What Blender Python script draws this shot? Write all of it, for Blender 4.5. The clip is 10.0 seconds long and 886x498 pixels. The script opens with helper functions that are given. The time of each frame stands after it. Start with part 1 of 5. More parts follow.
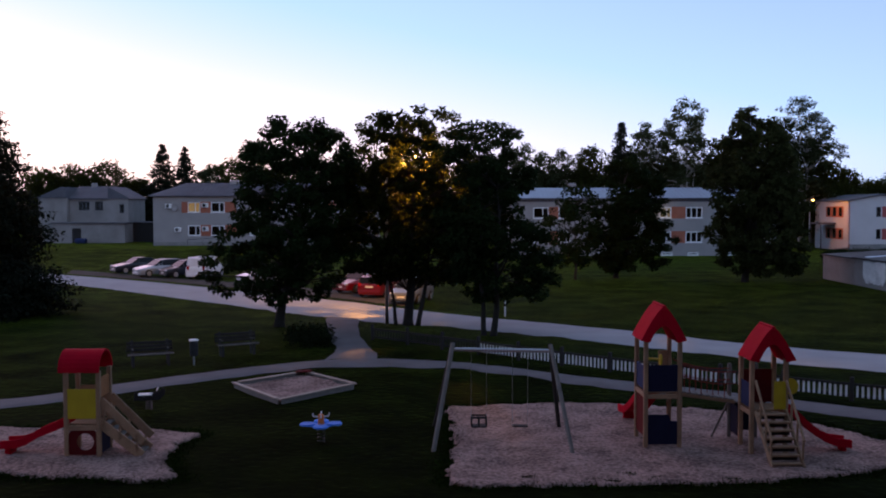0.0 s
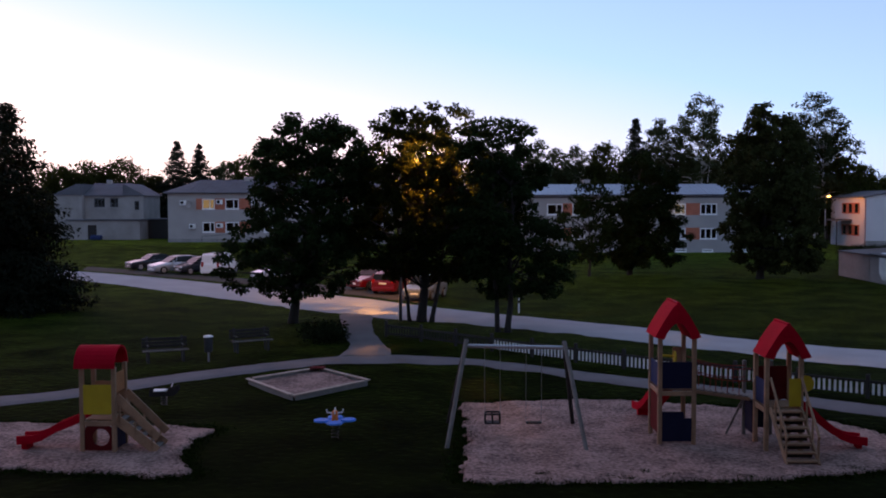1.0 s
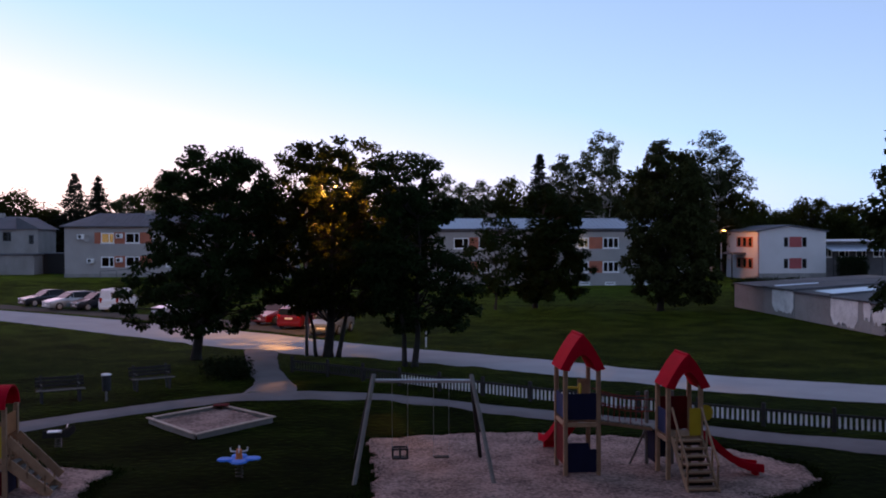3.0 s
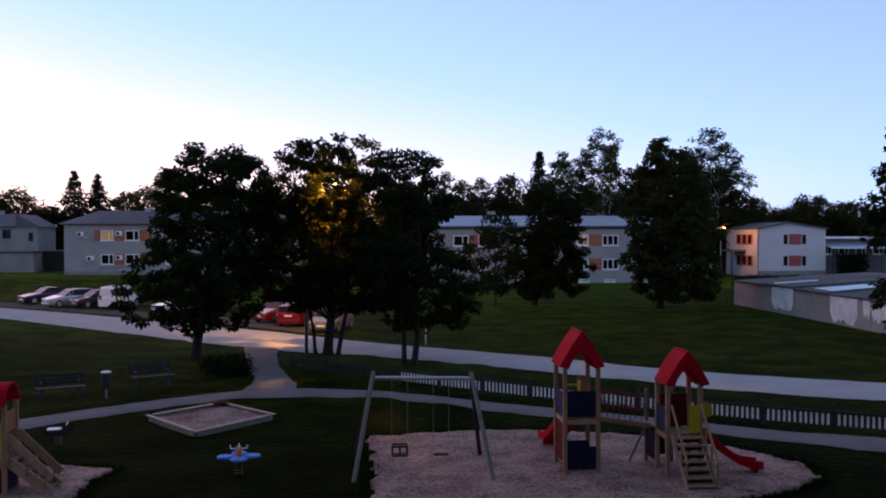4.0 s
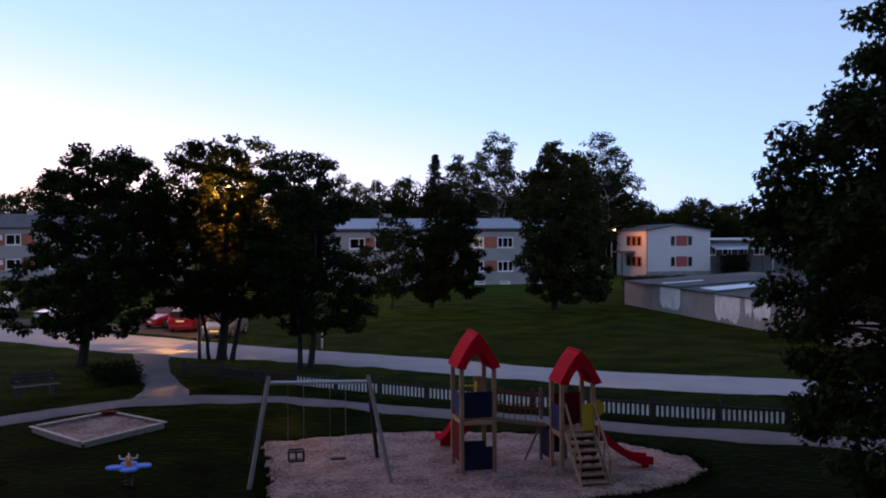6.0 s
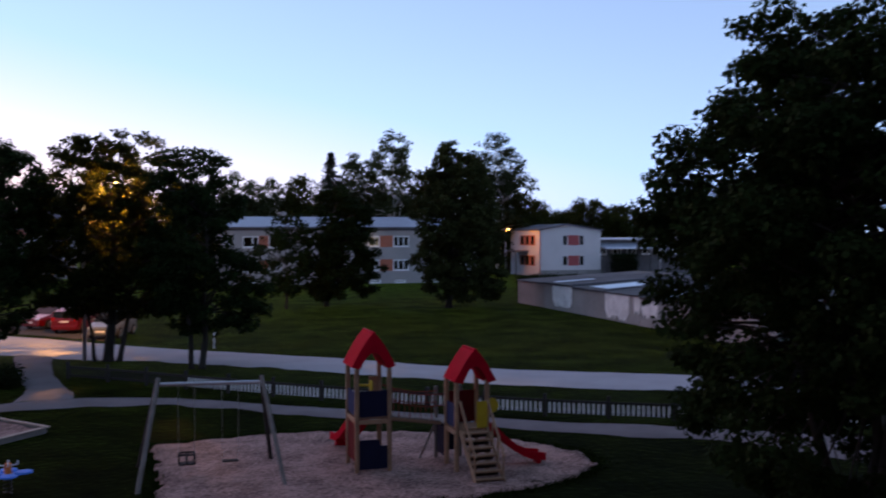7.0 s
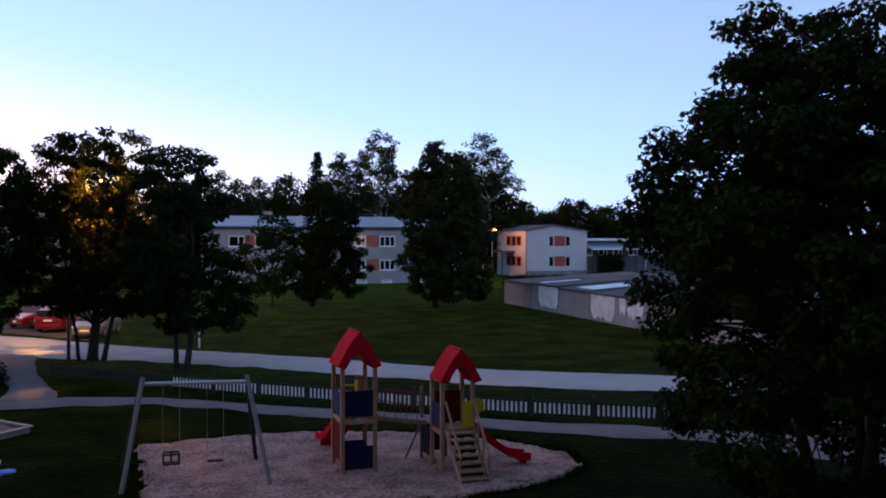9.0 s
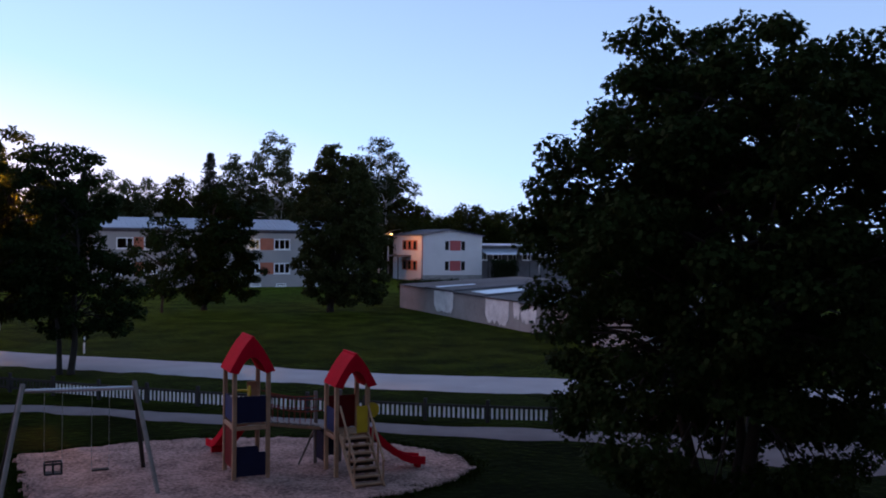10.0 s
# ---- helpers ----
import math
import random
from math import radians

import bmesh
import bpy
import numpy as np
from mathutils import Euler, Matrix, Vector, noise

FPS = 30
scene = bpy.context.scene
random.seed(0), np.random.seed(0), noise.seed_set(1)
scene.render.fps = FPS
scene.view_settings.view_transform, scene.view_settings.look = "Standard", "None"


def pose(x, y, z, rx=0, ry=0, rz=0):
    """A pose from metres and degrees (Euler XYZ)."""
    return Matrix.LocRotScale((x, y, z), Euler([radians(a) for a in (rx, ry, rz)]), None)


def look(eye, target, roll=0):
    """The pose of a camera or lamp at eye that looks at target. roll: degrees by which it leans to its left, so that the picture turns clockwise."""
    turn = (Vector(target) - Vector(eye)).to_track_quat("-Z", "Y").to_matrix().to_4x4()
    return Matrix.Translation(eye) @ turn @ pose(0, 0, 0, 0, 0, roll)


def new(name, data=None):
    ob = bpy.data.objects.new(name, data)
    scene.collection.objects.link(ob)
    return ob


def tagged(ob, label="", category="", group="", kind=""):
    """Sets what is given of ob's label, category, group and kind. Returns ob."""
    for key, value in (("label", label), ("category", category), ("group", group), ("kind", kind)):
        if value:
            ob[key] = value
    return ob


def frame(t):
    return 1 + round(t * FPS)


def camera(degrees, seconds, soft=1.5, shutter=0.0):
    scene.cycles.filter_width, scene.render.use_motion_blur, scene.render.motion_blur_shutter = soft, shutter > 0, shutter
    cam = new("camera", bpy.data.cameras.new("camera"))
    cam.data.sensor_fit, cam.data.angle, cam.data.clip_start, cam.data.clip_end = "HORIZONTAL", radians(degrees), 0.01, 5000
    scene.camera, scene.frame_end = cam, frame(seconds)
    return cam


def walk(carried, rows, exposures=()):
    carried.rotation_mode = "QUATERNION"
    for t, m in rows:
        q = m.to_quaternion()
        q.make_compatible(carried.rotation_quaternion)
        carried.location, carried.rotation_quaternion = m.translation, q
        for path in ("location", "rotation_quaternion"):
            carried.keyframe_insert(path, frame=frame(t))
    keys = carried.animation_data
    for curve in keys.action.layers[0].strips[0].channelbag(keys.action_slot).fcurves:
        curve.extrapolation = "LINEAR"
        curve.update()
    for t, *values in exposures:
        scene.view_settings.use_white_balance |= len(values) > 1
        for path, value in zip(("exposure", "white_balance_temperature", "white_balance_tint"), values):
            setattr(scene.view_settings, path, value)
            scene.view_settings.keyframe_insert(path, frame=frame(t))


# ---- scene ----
# ---- camera ----
cam = camera(49.5, 10.0, soft=1.9, shutter=1.0)
EYE = (0.0, 0.0, 6.0)
# seconds, yaw, pitch, roll
PATH = [
    (0.0, 0.0, -2.5, 0.1), (0.5, 0.5, -2.78, 0.0), (1.0, 0.81, -2.7, 0.14), (1.5, 0.61, -2.59, 0.11), (2.0, 0.57, -2.49, 0.15),
    (2.5, 0.61, -2.49, 0.16), (2.6, 0.45, -2.4, 0.15), (2.7, -0.35, -1.7, 0.15), (2.8, -2.55, -0.95, 0.14), (2.9, -4.55, -0.72, 0.14),
    (3.0, -4.73, -0.69, 0.14), (3.2, -4.55, -0.7, 0.14), (4.15, -4.9, -0.95, 0.15), (4.3, -6.99, -1.2, 0.2), (4.4, -9.4, -1.18, 0.3),
    (4.5, -10.8, -1.12, 0.4), (4.6, -10.95, -0.95, 0.4), (5.0, -10.63, -0.74, 0.37), (6.3, -11.02, -0.71, 0.36), (6.5, -11.07, -0.71, 0.36),
    (6.6, -11.15, -0.71, 0.35), (6.7, -11.8, -0.75, 0.3), (6.8, -14.0, -0.85, 0.24), (6.9, -16.2, -0.9, 0.18), (7.0, -17.14, -0.81, 0.12), (7.1, -17.3, -0.76, 0.08),
    (7.5, -17.46, -0.69, -0.09), (8.0, -17.8, -0.65, -0.14), (8.5, -17.84, -0.73, -0.2), (9.0, -17.94, -0.8, -0.15), (9.1, -17.97, -0.82, -0.15),
    (9.2, -18.7, -0.9, -0.2), (9.3, -20.4, -0.9, -0.28), (9.4, -22.2, -0.75, -0.35), (9.5, -23.53, -0.58, -0.4), (9.6, -24.12, -0.54, -0.45), (10.0, -24.13, -0.51, -0.66),
]
walk(cam, [(t, pose(*EYE, 90 + p, r, y)) for t, y, p, r in PATH], exposures=((0.0, 0.76, 6800, 20), (2.5, 0.76, 6800, 20), (4.5, 0.80, 6800, 21), (7.0, 0.83, 6700, 20), (10.0, 0.90, 6550, 18)))

# ---- light: dusk, the glow of the set sun beyond the houses ----
GLOW = radians(-38)          # the sun's way, from +y, towards -x
world = bpy.data.worlds.new("dusk")
scene.world = world
world.use_nodes = True
wn = world.node_tree
wn.nodes.clear()
sky = wn.nodes.new("ShaderNodeTexSky")
sky.sky_type, sky.sun_disc = "NISHITA", False
sky.sun_elevation, sky.sun_rotation = radians(5.5), GLOW
sky.air_density, sky.dust_density, sky.ozone_density = 1.0, 0.1, 2.0
bg = wn.nodes.new("ShaderNodeBackground")
bg.inputs["Strength"].default_value = 0.15
wo = wn.nodes.new("ShaderNodeOutputWorld")
# thin haze: blue where the sky is dim, nearly white round the glow
grey, span, hue = wn.nodes.new("ShaderNodeRGBToBW"), wn.nodes.new("ShaderNodeMapRange"), wn.nodes.new("ShaderNodeMix")
haze, veil = wn.nodes.new("ShaderNodeVectorMath"), wn.nodes.new("ShaderNodeMix")
wn.links.new(sky.outputs[0], grey.inputs[0])
wn.links.new(grey.outputs[0], span.inputs[0])
span.inputs[1].default_value, span.inputs[2].default_value = 3.0, 5.5
hue.data_type = veil.data_type = "RGBA"
hue.inputs[6].default_value, hue.inputs[7].default_value = (0.62, 1.00, 1.68, 1), (1.28, 0.97, 0.96, 1)
wn.links.new(span.outputs[0], hue.inputs[0])
haze.operation = "SCALE"
wn.links.new(hue.outputs[2], haze.inputs[0])
# the haze evens out the sky from the skyline up
even, level = wn.nodes.new("ShaderNodeMath"), wn.nodes.new("ShaderNodeMath")
even.operation, level.operation = "POWER", "MULTIPLY"
even.inputs[1].default_value, level.inputs[1].default_value = 0.66, 4.0 ** 0.34
wn.links.new(grey.outputs[0], even.inputs[0])
wn.links.new(even.outputs[0], level.inputs[0])
wn.links.new(level.outputs[0], haze.inputs["Scale"])
veil.inputs[0].default_value = 0.92
wn.links.new(sky.outputs[0], veil.inputs[6])
wn.links.new(haze.outputs[0], veil.inputs[7])
wn.links.new(veil.outputs[2], bg.inputs[0])
wn.links.new(bg.outputs[0], wo.inputs[0])

sun_data = bpy.data.lights.new("sun", "SUN")
sun_data.energy, sun_data.angle, sun_data.color = 0.42, radians(60), (1.0, 0.36, 0.30)
sun = new("sun", sun_data)
sun.matrix_world = look((math.sin(GLOW) * 300, math.cos(GLOW) * 300, 110), (0, 0, 0))


def bulb(name, at, watts, colour, radius=0.12, target=None, spread=150):
    """A lamp that shines from a fixture."""
    data = bpy.data.lights.new(name, "SPOT" if target else "POINT")
    data.energy, data.color, data.shadow_soft_size = watts, colour, radius
    ob = new(name, data)
    ob.matrix_world = look(at, target) if target else pose(*at)
    if target:
        data.spot_size, data.spot_blend = radians(spread), 0.5
    return ob


SODIUM = (1.0, 0.46, 0.10)
STREET = (-1.48, 50.9, 8.65)
LAMP_W = (50.2, 130.5, 6.87)
LAMP_N = (54.3, 95.6, 6.3)
LAMP_R = (26.0, 116.7, 6.0)


# ---- materials ----
def material(name, colour, rough=0.8, metal=0.0, vary=0.25, scale=3.0, fine=40.0, bump=0.2, colour2=None, island=0.0, spec=0.4, dist=0.01, weight=0.5, spread=0.3):
    """A worn surface: colour that varies at two scales, and fine relief."""
    m = bpy.data.materials.new(name)
    m.use_nodes = True
    nt = m.node_tree
    b = nt.nodes["Principled BSDF"]
    tc = nt.nodes.new("ShaderNodeTexCoord")
    big, small = nt.nodes.new("ShaderNodeTexNoise"), nt.nodes.new("ShaderNodeTexNoise")
    big.inputs["Scale"].default_value, small.inputs["Scale"].default_value = scale, fine
    big.inputs["Detail"].default_value, small.inputs["Detail"].default_value = 5, 4
    for n in (big, small):
        nt.links.new(tc.outputs["Object"], n.inputs["Vector"])
    add = nt.nodes.new("ShaderNodeMath")
    add.operation = "MULTIPLY_ADD"
    add.inputs[1].default_value = weight
    nt.links.new(small.outputs[0], add.inputs[0])
    nt.links.new(big.outputs[0], add.inputs[2])
    ramp = nt.nodes.new("ShaderNodeMapRange")
    ramp.inputs[1].default_value, ramp.inputs[2].default_value = 0.5 + 0.5 * weight - spread, 0.5 + 0.5 * weight + spread
    nt.links.new(add.outputs[0], ramp.inputs[0])
    mix = nt.nodes.new("ShaderNodeMix")
    mix.data_type = "RGBA"
    dark = tuple(c * (1 - vary) for c in colour)
    mix.inputs[6].default_value = (*(colour2 or dark), 1)
    mix.inputs[7].default_value = (*(min(c * (1 + vary * 0.6), 1) for c in colour), 1)
    nt.links.new(ramp.outputs[0], mix.inputs[0])
    out = mix.outputs[2]
    if island:
        geo, oi = nt.nodes.new("ShaderNodeNewGeometry"), nt.nodes.new("ShaderNodeObjectInfo")
        summed = nt.nodes.new("ShaderNodeMath")
        nt.links.new(geo.outputs["Random Per Island"], summed.inputs[0])
        nt.links.new(oi.outputs["Random"], summed.inputs[1])
        hsv, rng = nt.nodes.new("ShaderNodeHueSaturation"), nt.nodes.new("ShaderNodeMapRange")
        rng.inputs[2].default_value = 2.0
        rng.inputs[3].default_value, rng.inputs[4].default_value = 1 - island, 1 + island
        nt.links.new(summed.outputs[0], rng.inputs[0])
        nt.links.new(rng.outputs[0], hsv.inputs["Value"])
        nt.links.new(out, hsv.inputs["Color"])
        out = hsv.outputs[0]
    nt.links.new(out, b.inputs["Base Color"])
    b.inputs["Roughness"].default_value, b.inputs["Metallic"].default_value = rough, metal
    b.inputs["Specular IOR Level"].default_value = spec
    if bump:
        bp = nt.nodes.new("ShaderNodeBump")
        bp.inputs["Strength"].default_value, bp.inputs["Distance"].default_value = bump, dist
        nt.links.new(small.outputs[0], bp.inputs["Height"])
        nt.links.new(bp.outputs[0], b.inputs["Normal"])
    return m


def leaf_material(name, colour, through_light=0.35, island=0.45):
    """Leaves: matt on top, letting some light through."""
    m = material(name, colour, rough=0.7, vary=0.4, scale=0.6, fine=6.0, bump=0, island=island, spec=0.03)
    nt = m.node_tree
    b, out = nt.nodes["Principled BSDF"], nt.nodes["Material Output"]
    tr, mx = nt.nodes.new("ShaderNodeBsdfTranslucent"), nt.nodes.new("ShaderNodeMixShader")
    source = b.inputs["Base Color"].links[0].from_socket
    nt.links.new(source, tr.inputs["Color"])
    mx.inputs[0].default_value = through_light
    nt.links.new(b.outputs[0], mx.inputs[1])
    nt.links.new(tr.outputs[0], mx.inputs[2])
    nt.links.new(mx.outputs[0], out.inputs[0])
    return m


def glow_material(name, colour, strength):
    m = bpy.data.materials.new(name)
    m.use_nodes = True
    b = m.node_tree.nodes["Principled BSDF"]
    b.inputs["Base Color"].default_value = (*colour, 1)
    b.inputs["Emission Color"].default_value = (*colour, 1)
    b.inputs["Emission Strength"].default_value = strength
    return m


def glass_material(name, tint=(0.4, 0.42, 0.44), rough=0.02):
    m = bpy.data.materials.new(name)
    m.use_nodes = True
    b = m.node_tree.nodes["Principled BSDF"]
    b.inputs["Base Color"].default_value = (*tint, 1)
    b.inputs["Roughness"].default_value = rough
    b.inputs["Transmission Weight"].default_value = 1.0
    b.inputs["IOR"].default_value = 1.2
    return m


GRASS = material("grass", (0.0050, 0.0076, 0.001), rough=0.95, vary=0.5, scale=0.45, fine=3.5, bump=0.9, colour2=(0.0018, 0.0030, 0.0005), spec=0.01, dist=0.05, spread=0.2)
# near-black base holds the foreground's shade; green sheen imitates lit blades at flat angles
turf = GRASS.node_tree.nodes["Principled BSDF"]
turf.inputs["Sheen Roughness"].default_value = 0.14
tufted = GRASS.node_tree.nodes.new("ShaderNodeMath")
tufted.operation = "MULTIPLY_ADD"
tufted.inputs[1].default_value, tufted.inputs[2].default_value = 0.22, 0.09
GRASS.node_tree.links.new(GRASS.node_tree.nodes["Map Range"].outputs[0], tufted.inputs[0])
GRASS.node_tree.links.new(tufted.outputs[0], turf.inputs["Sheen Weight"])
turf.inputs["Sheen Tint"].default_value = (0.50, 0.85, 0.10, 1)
BLADES = material("grass_blades", (0.009, 0.019, 0.0024), rough=0.8, vary=0.4, scale=0.7, fine=5.0, bump=0, island=0.5, spec=0.01)
SAND = material("sand_and_chips", (0.33, 0.21, 0.18), rough=0.95, vary=0.4, scale=1.1, fine=11.0, bump=1.0, colour2=(0.12, 0.074, 0.064), spec=0.1, dist=0.05, weight=1.4, spread=0.26)
GRAVEL_ROAD = material("road_surface", (0.335, 0.33, 0.345), rough=0.9, vary=0.18, scale=0.5, fine=25.0, bump=0.12, spec=0.2)
PATH_STONE = material("path_surface", (0.155, 0.137, 0.140), rough=0.92, vary=0.25, scale=0.8, fine=22.0, bump=0.35, spec=0.2)
EARTH = material("parking_earth", (0.075, 0.063, 0.052), rough=0.95, vary=0.35, scale=0.6, fine=12.0, bump=0.5, spec=0.1)
WOOD = material("pale_timber", (0.33, 0.195, 0.115), rough=0.75, vary=0.3, scale=4.0, fine=30.0, bump=0.25, island=0.25)
PALE_WOOD = material("bleached_timber", (0.46, 0.34, 0.27), rough=0.8, vary=0.3, scale=4.0, fine=30.0, bump=0.25, island=0.2)
ORANGE_WOOD = material("orange_brown_board", (0.34, 0.13, 0.045), rough=0.7, vary=0.25, scale=4.0, bump=0.1)
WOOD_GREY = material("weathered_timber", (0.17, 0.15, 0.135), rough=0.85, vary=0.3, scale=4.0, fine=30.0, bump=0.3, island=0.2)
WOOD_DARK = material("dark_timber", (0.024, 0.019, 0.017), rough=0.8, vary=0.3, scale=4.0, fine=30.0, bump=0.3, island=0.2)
WHITE_WOOD = material("white_painted_timber", (0.82, 0.79, 0.76), rough=0.6, vary=0.2, scale=5.0, fine=30.0, bump=0.15, island=0.15)
RED = material("red_plastic", (0.44, 0.003, 0.017), rough=0.75, vary=0.18, scale=3.0, fine=30.0, bump=0.05, spec=0.06)
RED_DARK = material("dark_red_board", (0.11, 0.008, 0.010), rough=0.6, vary=0.2, scale=3.0, fine=30.0, bump=0.05, spec=0.1)
YELLOW = material("yellow_board", (0.50, 0.36, 0.02), rough=0.45, vary=0.15, scale=3.0, fine=30.0, bump=0.05)
NAVY = material("navy_board", (0.011, 0.013, 0.038), rough=0.6, vary=0.25, scale=3.0, fine=30.0, bump=0.05, spec=0.1)
BLUE_BOARD = material("blue_board", (0.025, 0.038, 0.10), rough=0.6, vary=0.25, scale=3.0, fine=30.0, bump=0.05, spec=0.1)
BLUE = material("bright_blue_plastic", (0.03, 0.22, 0.75), rough=0.35, vary=0.12, scale=4.0, fine=30.0, bump=0.03)
ORANGE = material("orange_plastic", (0.75, 0.20, 0.04), rough=0.4, vary=0.15, bump=0.03)
RUBBER = material("black_rubber", (0.015, 0.015, 0.016), rough=0.85, vary=0.3, bump=0.2)
STEEL = material("galvanised_steel", (0.45, 0.46, 0.48), rough=0.4, metal=1.0, vary=0.15, scale=6.0, bump=0.05)
DARK_STEEL = material("dark_steel", (0.05, 0.05, 0.055), rough=0.5, metal=0.6, vary=0.2, bump=0.05)
ROPE = material("red_rope", (0.22, 0.02, 0.015), rough=0.9, vary=0.3, scale=20.0, fine=90.0, bump=0.4)
BARK = material("bark", (0.030, 0.025, 0.021), rough=0.95, vary=0.45, scale=3.0, fine=18.0, bump=0.9, dist=0.03)
BIRCH_BARK = material("birch_bark", (0.50, 0.48, 0.44), rough=0.85, vary=0.5, scale=2.0, fine=10.0, bump=0.4)
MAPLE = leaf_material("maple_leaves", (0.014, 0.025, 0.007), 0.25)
LIME = leaf_material("lime_leaves", (0.034, 0.041, 0.009), 0.6)
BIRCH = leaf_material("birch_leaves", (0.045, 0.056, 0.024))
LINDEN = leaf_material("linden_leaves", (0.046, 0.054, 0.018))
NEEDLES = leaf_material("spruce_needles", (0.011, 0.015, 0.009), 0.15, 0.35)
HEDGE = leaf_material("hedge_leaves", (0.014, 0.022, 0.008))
PLASTER = material("grey_brick_render", (0.34, 0.315, 0.30), rough=0.9, vary=0.14, scale=0.5, fine=9.0, bump=0.25)
PLASTER_WARM = material("old_plaster", (0.29, 0.265, 0.25), rough=0.92, vary=0.3, scale=0.5, fine=6.0, bump=0.3)
WHITE_RENDER = material("white_render", (0.60, 0.57, 0.57), rough=0.88, vary=0.1, scale=0.5, fine=9.0, bump=0.2)
PLINTH = material("concrete_plinth", (0.25, 0.24, 0.23), rough=0.92, vary=0.25, scale=0.8, fine=9.0, bump=0.3)
OUTBUILDING = material("dark_grey_render", (0.11, 0.105, 0.11), rough=0.92, vary=0.3, scale=0.6, fine=8.0, bump=0.3)
PANEL_RED = material("brick_red_panel", (0.42, 0.13, 0.075), rough=0.8, vary=0.2, scale=1.0, fine=20.0, bump=0.2)
PANEL_ROSE = material("rose_red_panel", (0.40, 0.085, 0.085), rough=0.8, vary=0.15, scale=1.0, fine=20.0, bump=0.15)
ROOF_METAL = material("blue_grey_sheet_roof", (0.30, 0.35, 0.42), rough=0.45, metal=0.3, vary=0.15, scale=0.4, fine=8.0, bump=0.1)
ROOF_SLATE = material("dark_corrugated_roof", (0.10, 0.10, 0.115), rough=0.8, vary=0.25, scale=0.5, fine=8.0, bump=0.3)
ROOF_FELT = material("grey_roofing_felt", (0.075, 0.073, 0.078), rough=0.85, vary=0.6, scale=0.35, fine=4.0, bump=0.3, island=0.5)
ROOF_SHEET = material("bare_metal_sheet", (0.55, 0.60, 0.68), rough=0.35, metal=0.7, vary=0.2, scale=0.6, bump=0.05)
CONCRETE = material("patched_concrete", (0.27, 0.265, 0.255), rough=0.92, vary=0.3, scale=0.45, fine=5.0, bump=0.4)
CONCRETE_PALE = material("fresh_render_patch", (0.72, 0.72, 0.70), rough=0.92, vary=0.35, scale=1.0, fine=7.0, bump=0.4)
FRAME_WHITE = material("white_window_frame", (0.80, 0.79, 0.77), rough=0.5, vary=0.08, bump=0.03)
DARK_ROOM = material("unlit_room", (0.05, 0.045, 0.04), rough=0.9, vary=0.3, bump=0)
PANE = glass_material("window_glass")
LIT = glow_material("lit_curtain", (1.0, 0.66, 0.25), 0.22)
LIT_PALE = glow_material("lit_blind", (1.0, 0.80, 0.45), 0.16)
LAMP_GLASS = glow_material("sodium_lens", (1.0, 0.50, 0.12), 10.0)
LAMP_WHITE = glow_material("warm_white_lens", (1.0, 0.72, 0.42), 10.0)


def car_paint(name, colour, metal=0.3):
    m = material(name, colour, rough=0.28, metal=metal, vary=0.06, scale=1.5, bump=0)
    m.node_tree.nodes["Principled BSDF"].inputs["Coat Weight"].default_value = 0.4
    return m


PAINT_BLACK = car_paint("black_car_paint", (0.012, 0.014, 0.02))
PAINT_SILVER = car_paint("silver_car_paint", (0.38, 0.40, 0.43), 0.5)
PAINT_GREY = car_paint("dull_silver_car_paint", (0.13, 0.14, 0.155), 0.3)
PAINT_WHITE = car_paint("white_car_paint", (0.78, 0.78, 0.80), 0.0)
PAINT_RED = car_paint("red_car_paint", (0.13, 0.002, 0.005), 0.0)
CAR_GLASS = material("tinted_car_glass", (0.012, 0.014, 0.017), rough=0.08, vary=0.1, bump=0, spec=0.12)
HEADLIGHT = material("headlight_lens", (0.75, 0.77, 0.8), rough=0.12, vary=0.05, bump=0, metal=0.4)
TAILLIGHT = material("tail_light_lens", (0.35, 0.01, 0.012), rough=0.15, vary=0.05, bump=0)
PLATE = material("pale_plate", (0.75, 0.75, 0.72), rough=0.5, vary=0.08, bump=0)


# ---- building blocks ----
def part(name, bm, mat, parent=None, label="", smooth=False):
    """Links a bmesh, or vertices and faces, as one mesh under a thing or a part."""
    me = bpy.data.meshes.new(name)
    if isinstance(bm, tuple):
        me.from_pydata(*((bm[0], [], bm[1])))
        me.update()
    else:
        bmesh.ops.recalc_face_normals(bm, faces=bm.faces)
        bm.to_mesh(me)
        bm.free()
    me.materials.append(mat)
    if smooth:
        me.polygons.foreach_set("use_smooth", [True] * len(me.polygons))
    ob = new(name, me)
    ob.parent = parent
    if label:
        tagged(ob, label)
    return ob


def thing(name, label, category, m=None, group="", kind=""):
    ob = tagged(new(name), label, category, group, kind)
    if m is not None:
        ob.matrix_world = m
    return ob


def box(x0, x1, y0, y1, z0, z1, bevel=0.0, bm=None, turn=None):
    """A box between its bounds, its edges bevelled, added to bm."""
    own = bmesh.new()
    bmesh.ops.create_cube(own, size=1.0, matrix=Matrix.LocRotScale(((x0 + x1) / 2, (y0 + y1) / 2, (z0 + z1) / 2), None, (x1 - x0, y1 - y0, z1 - z0)))
    if bevel:
        bmesh.ops.bevel(own, geom=own.edges[:], offset=bevel, segments=1, affect="EDGES")
    if turn is not None:
        own.transform(turn)
    if bm is None:
        return own
    me = bpy.data.meshes.new("join")
    own.to_mesh(me)
    own.free()
    bm.from_mesh(me)
    bpy.data.meshes.remove(me)
    return bm


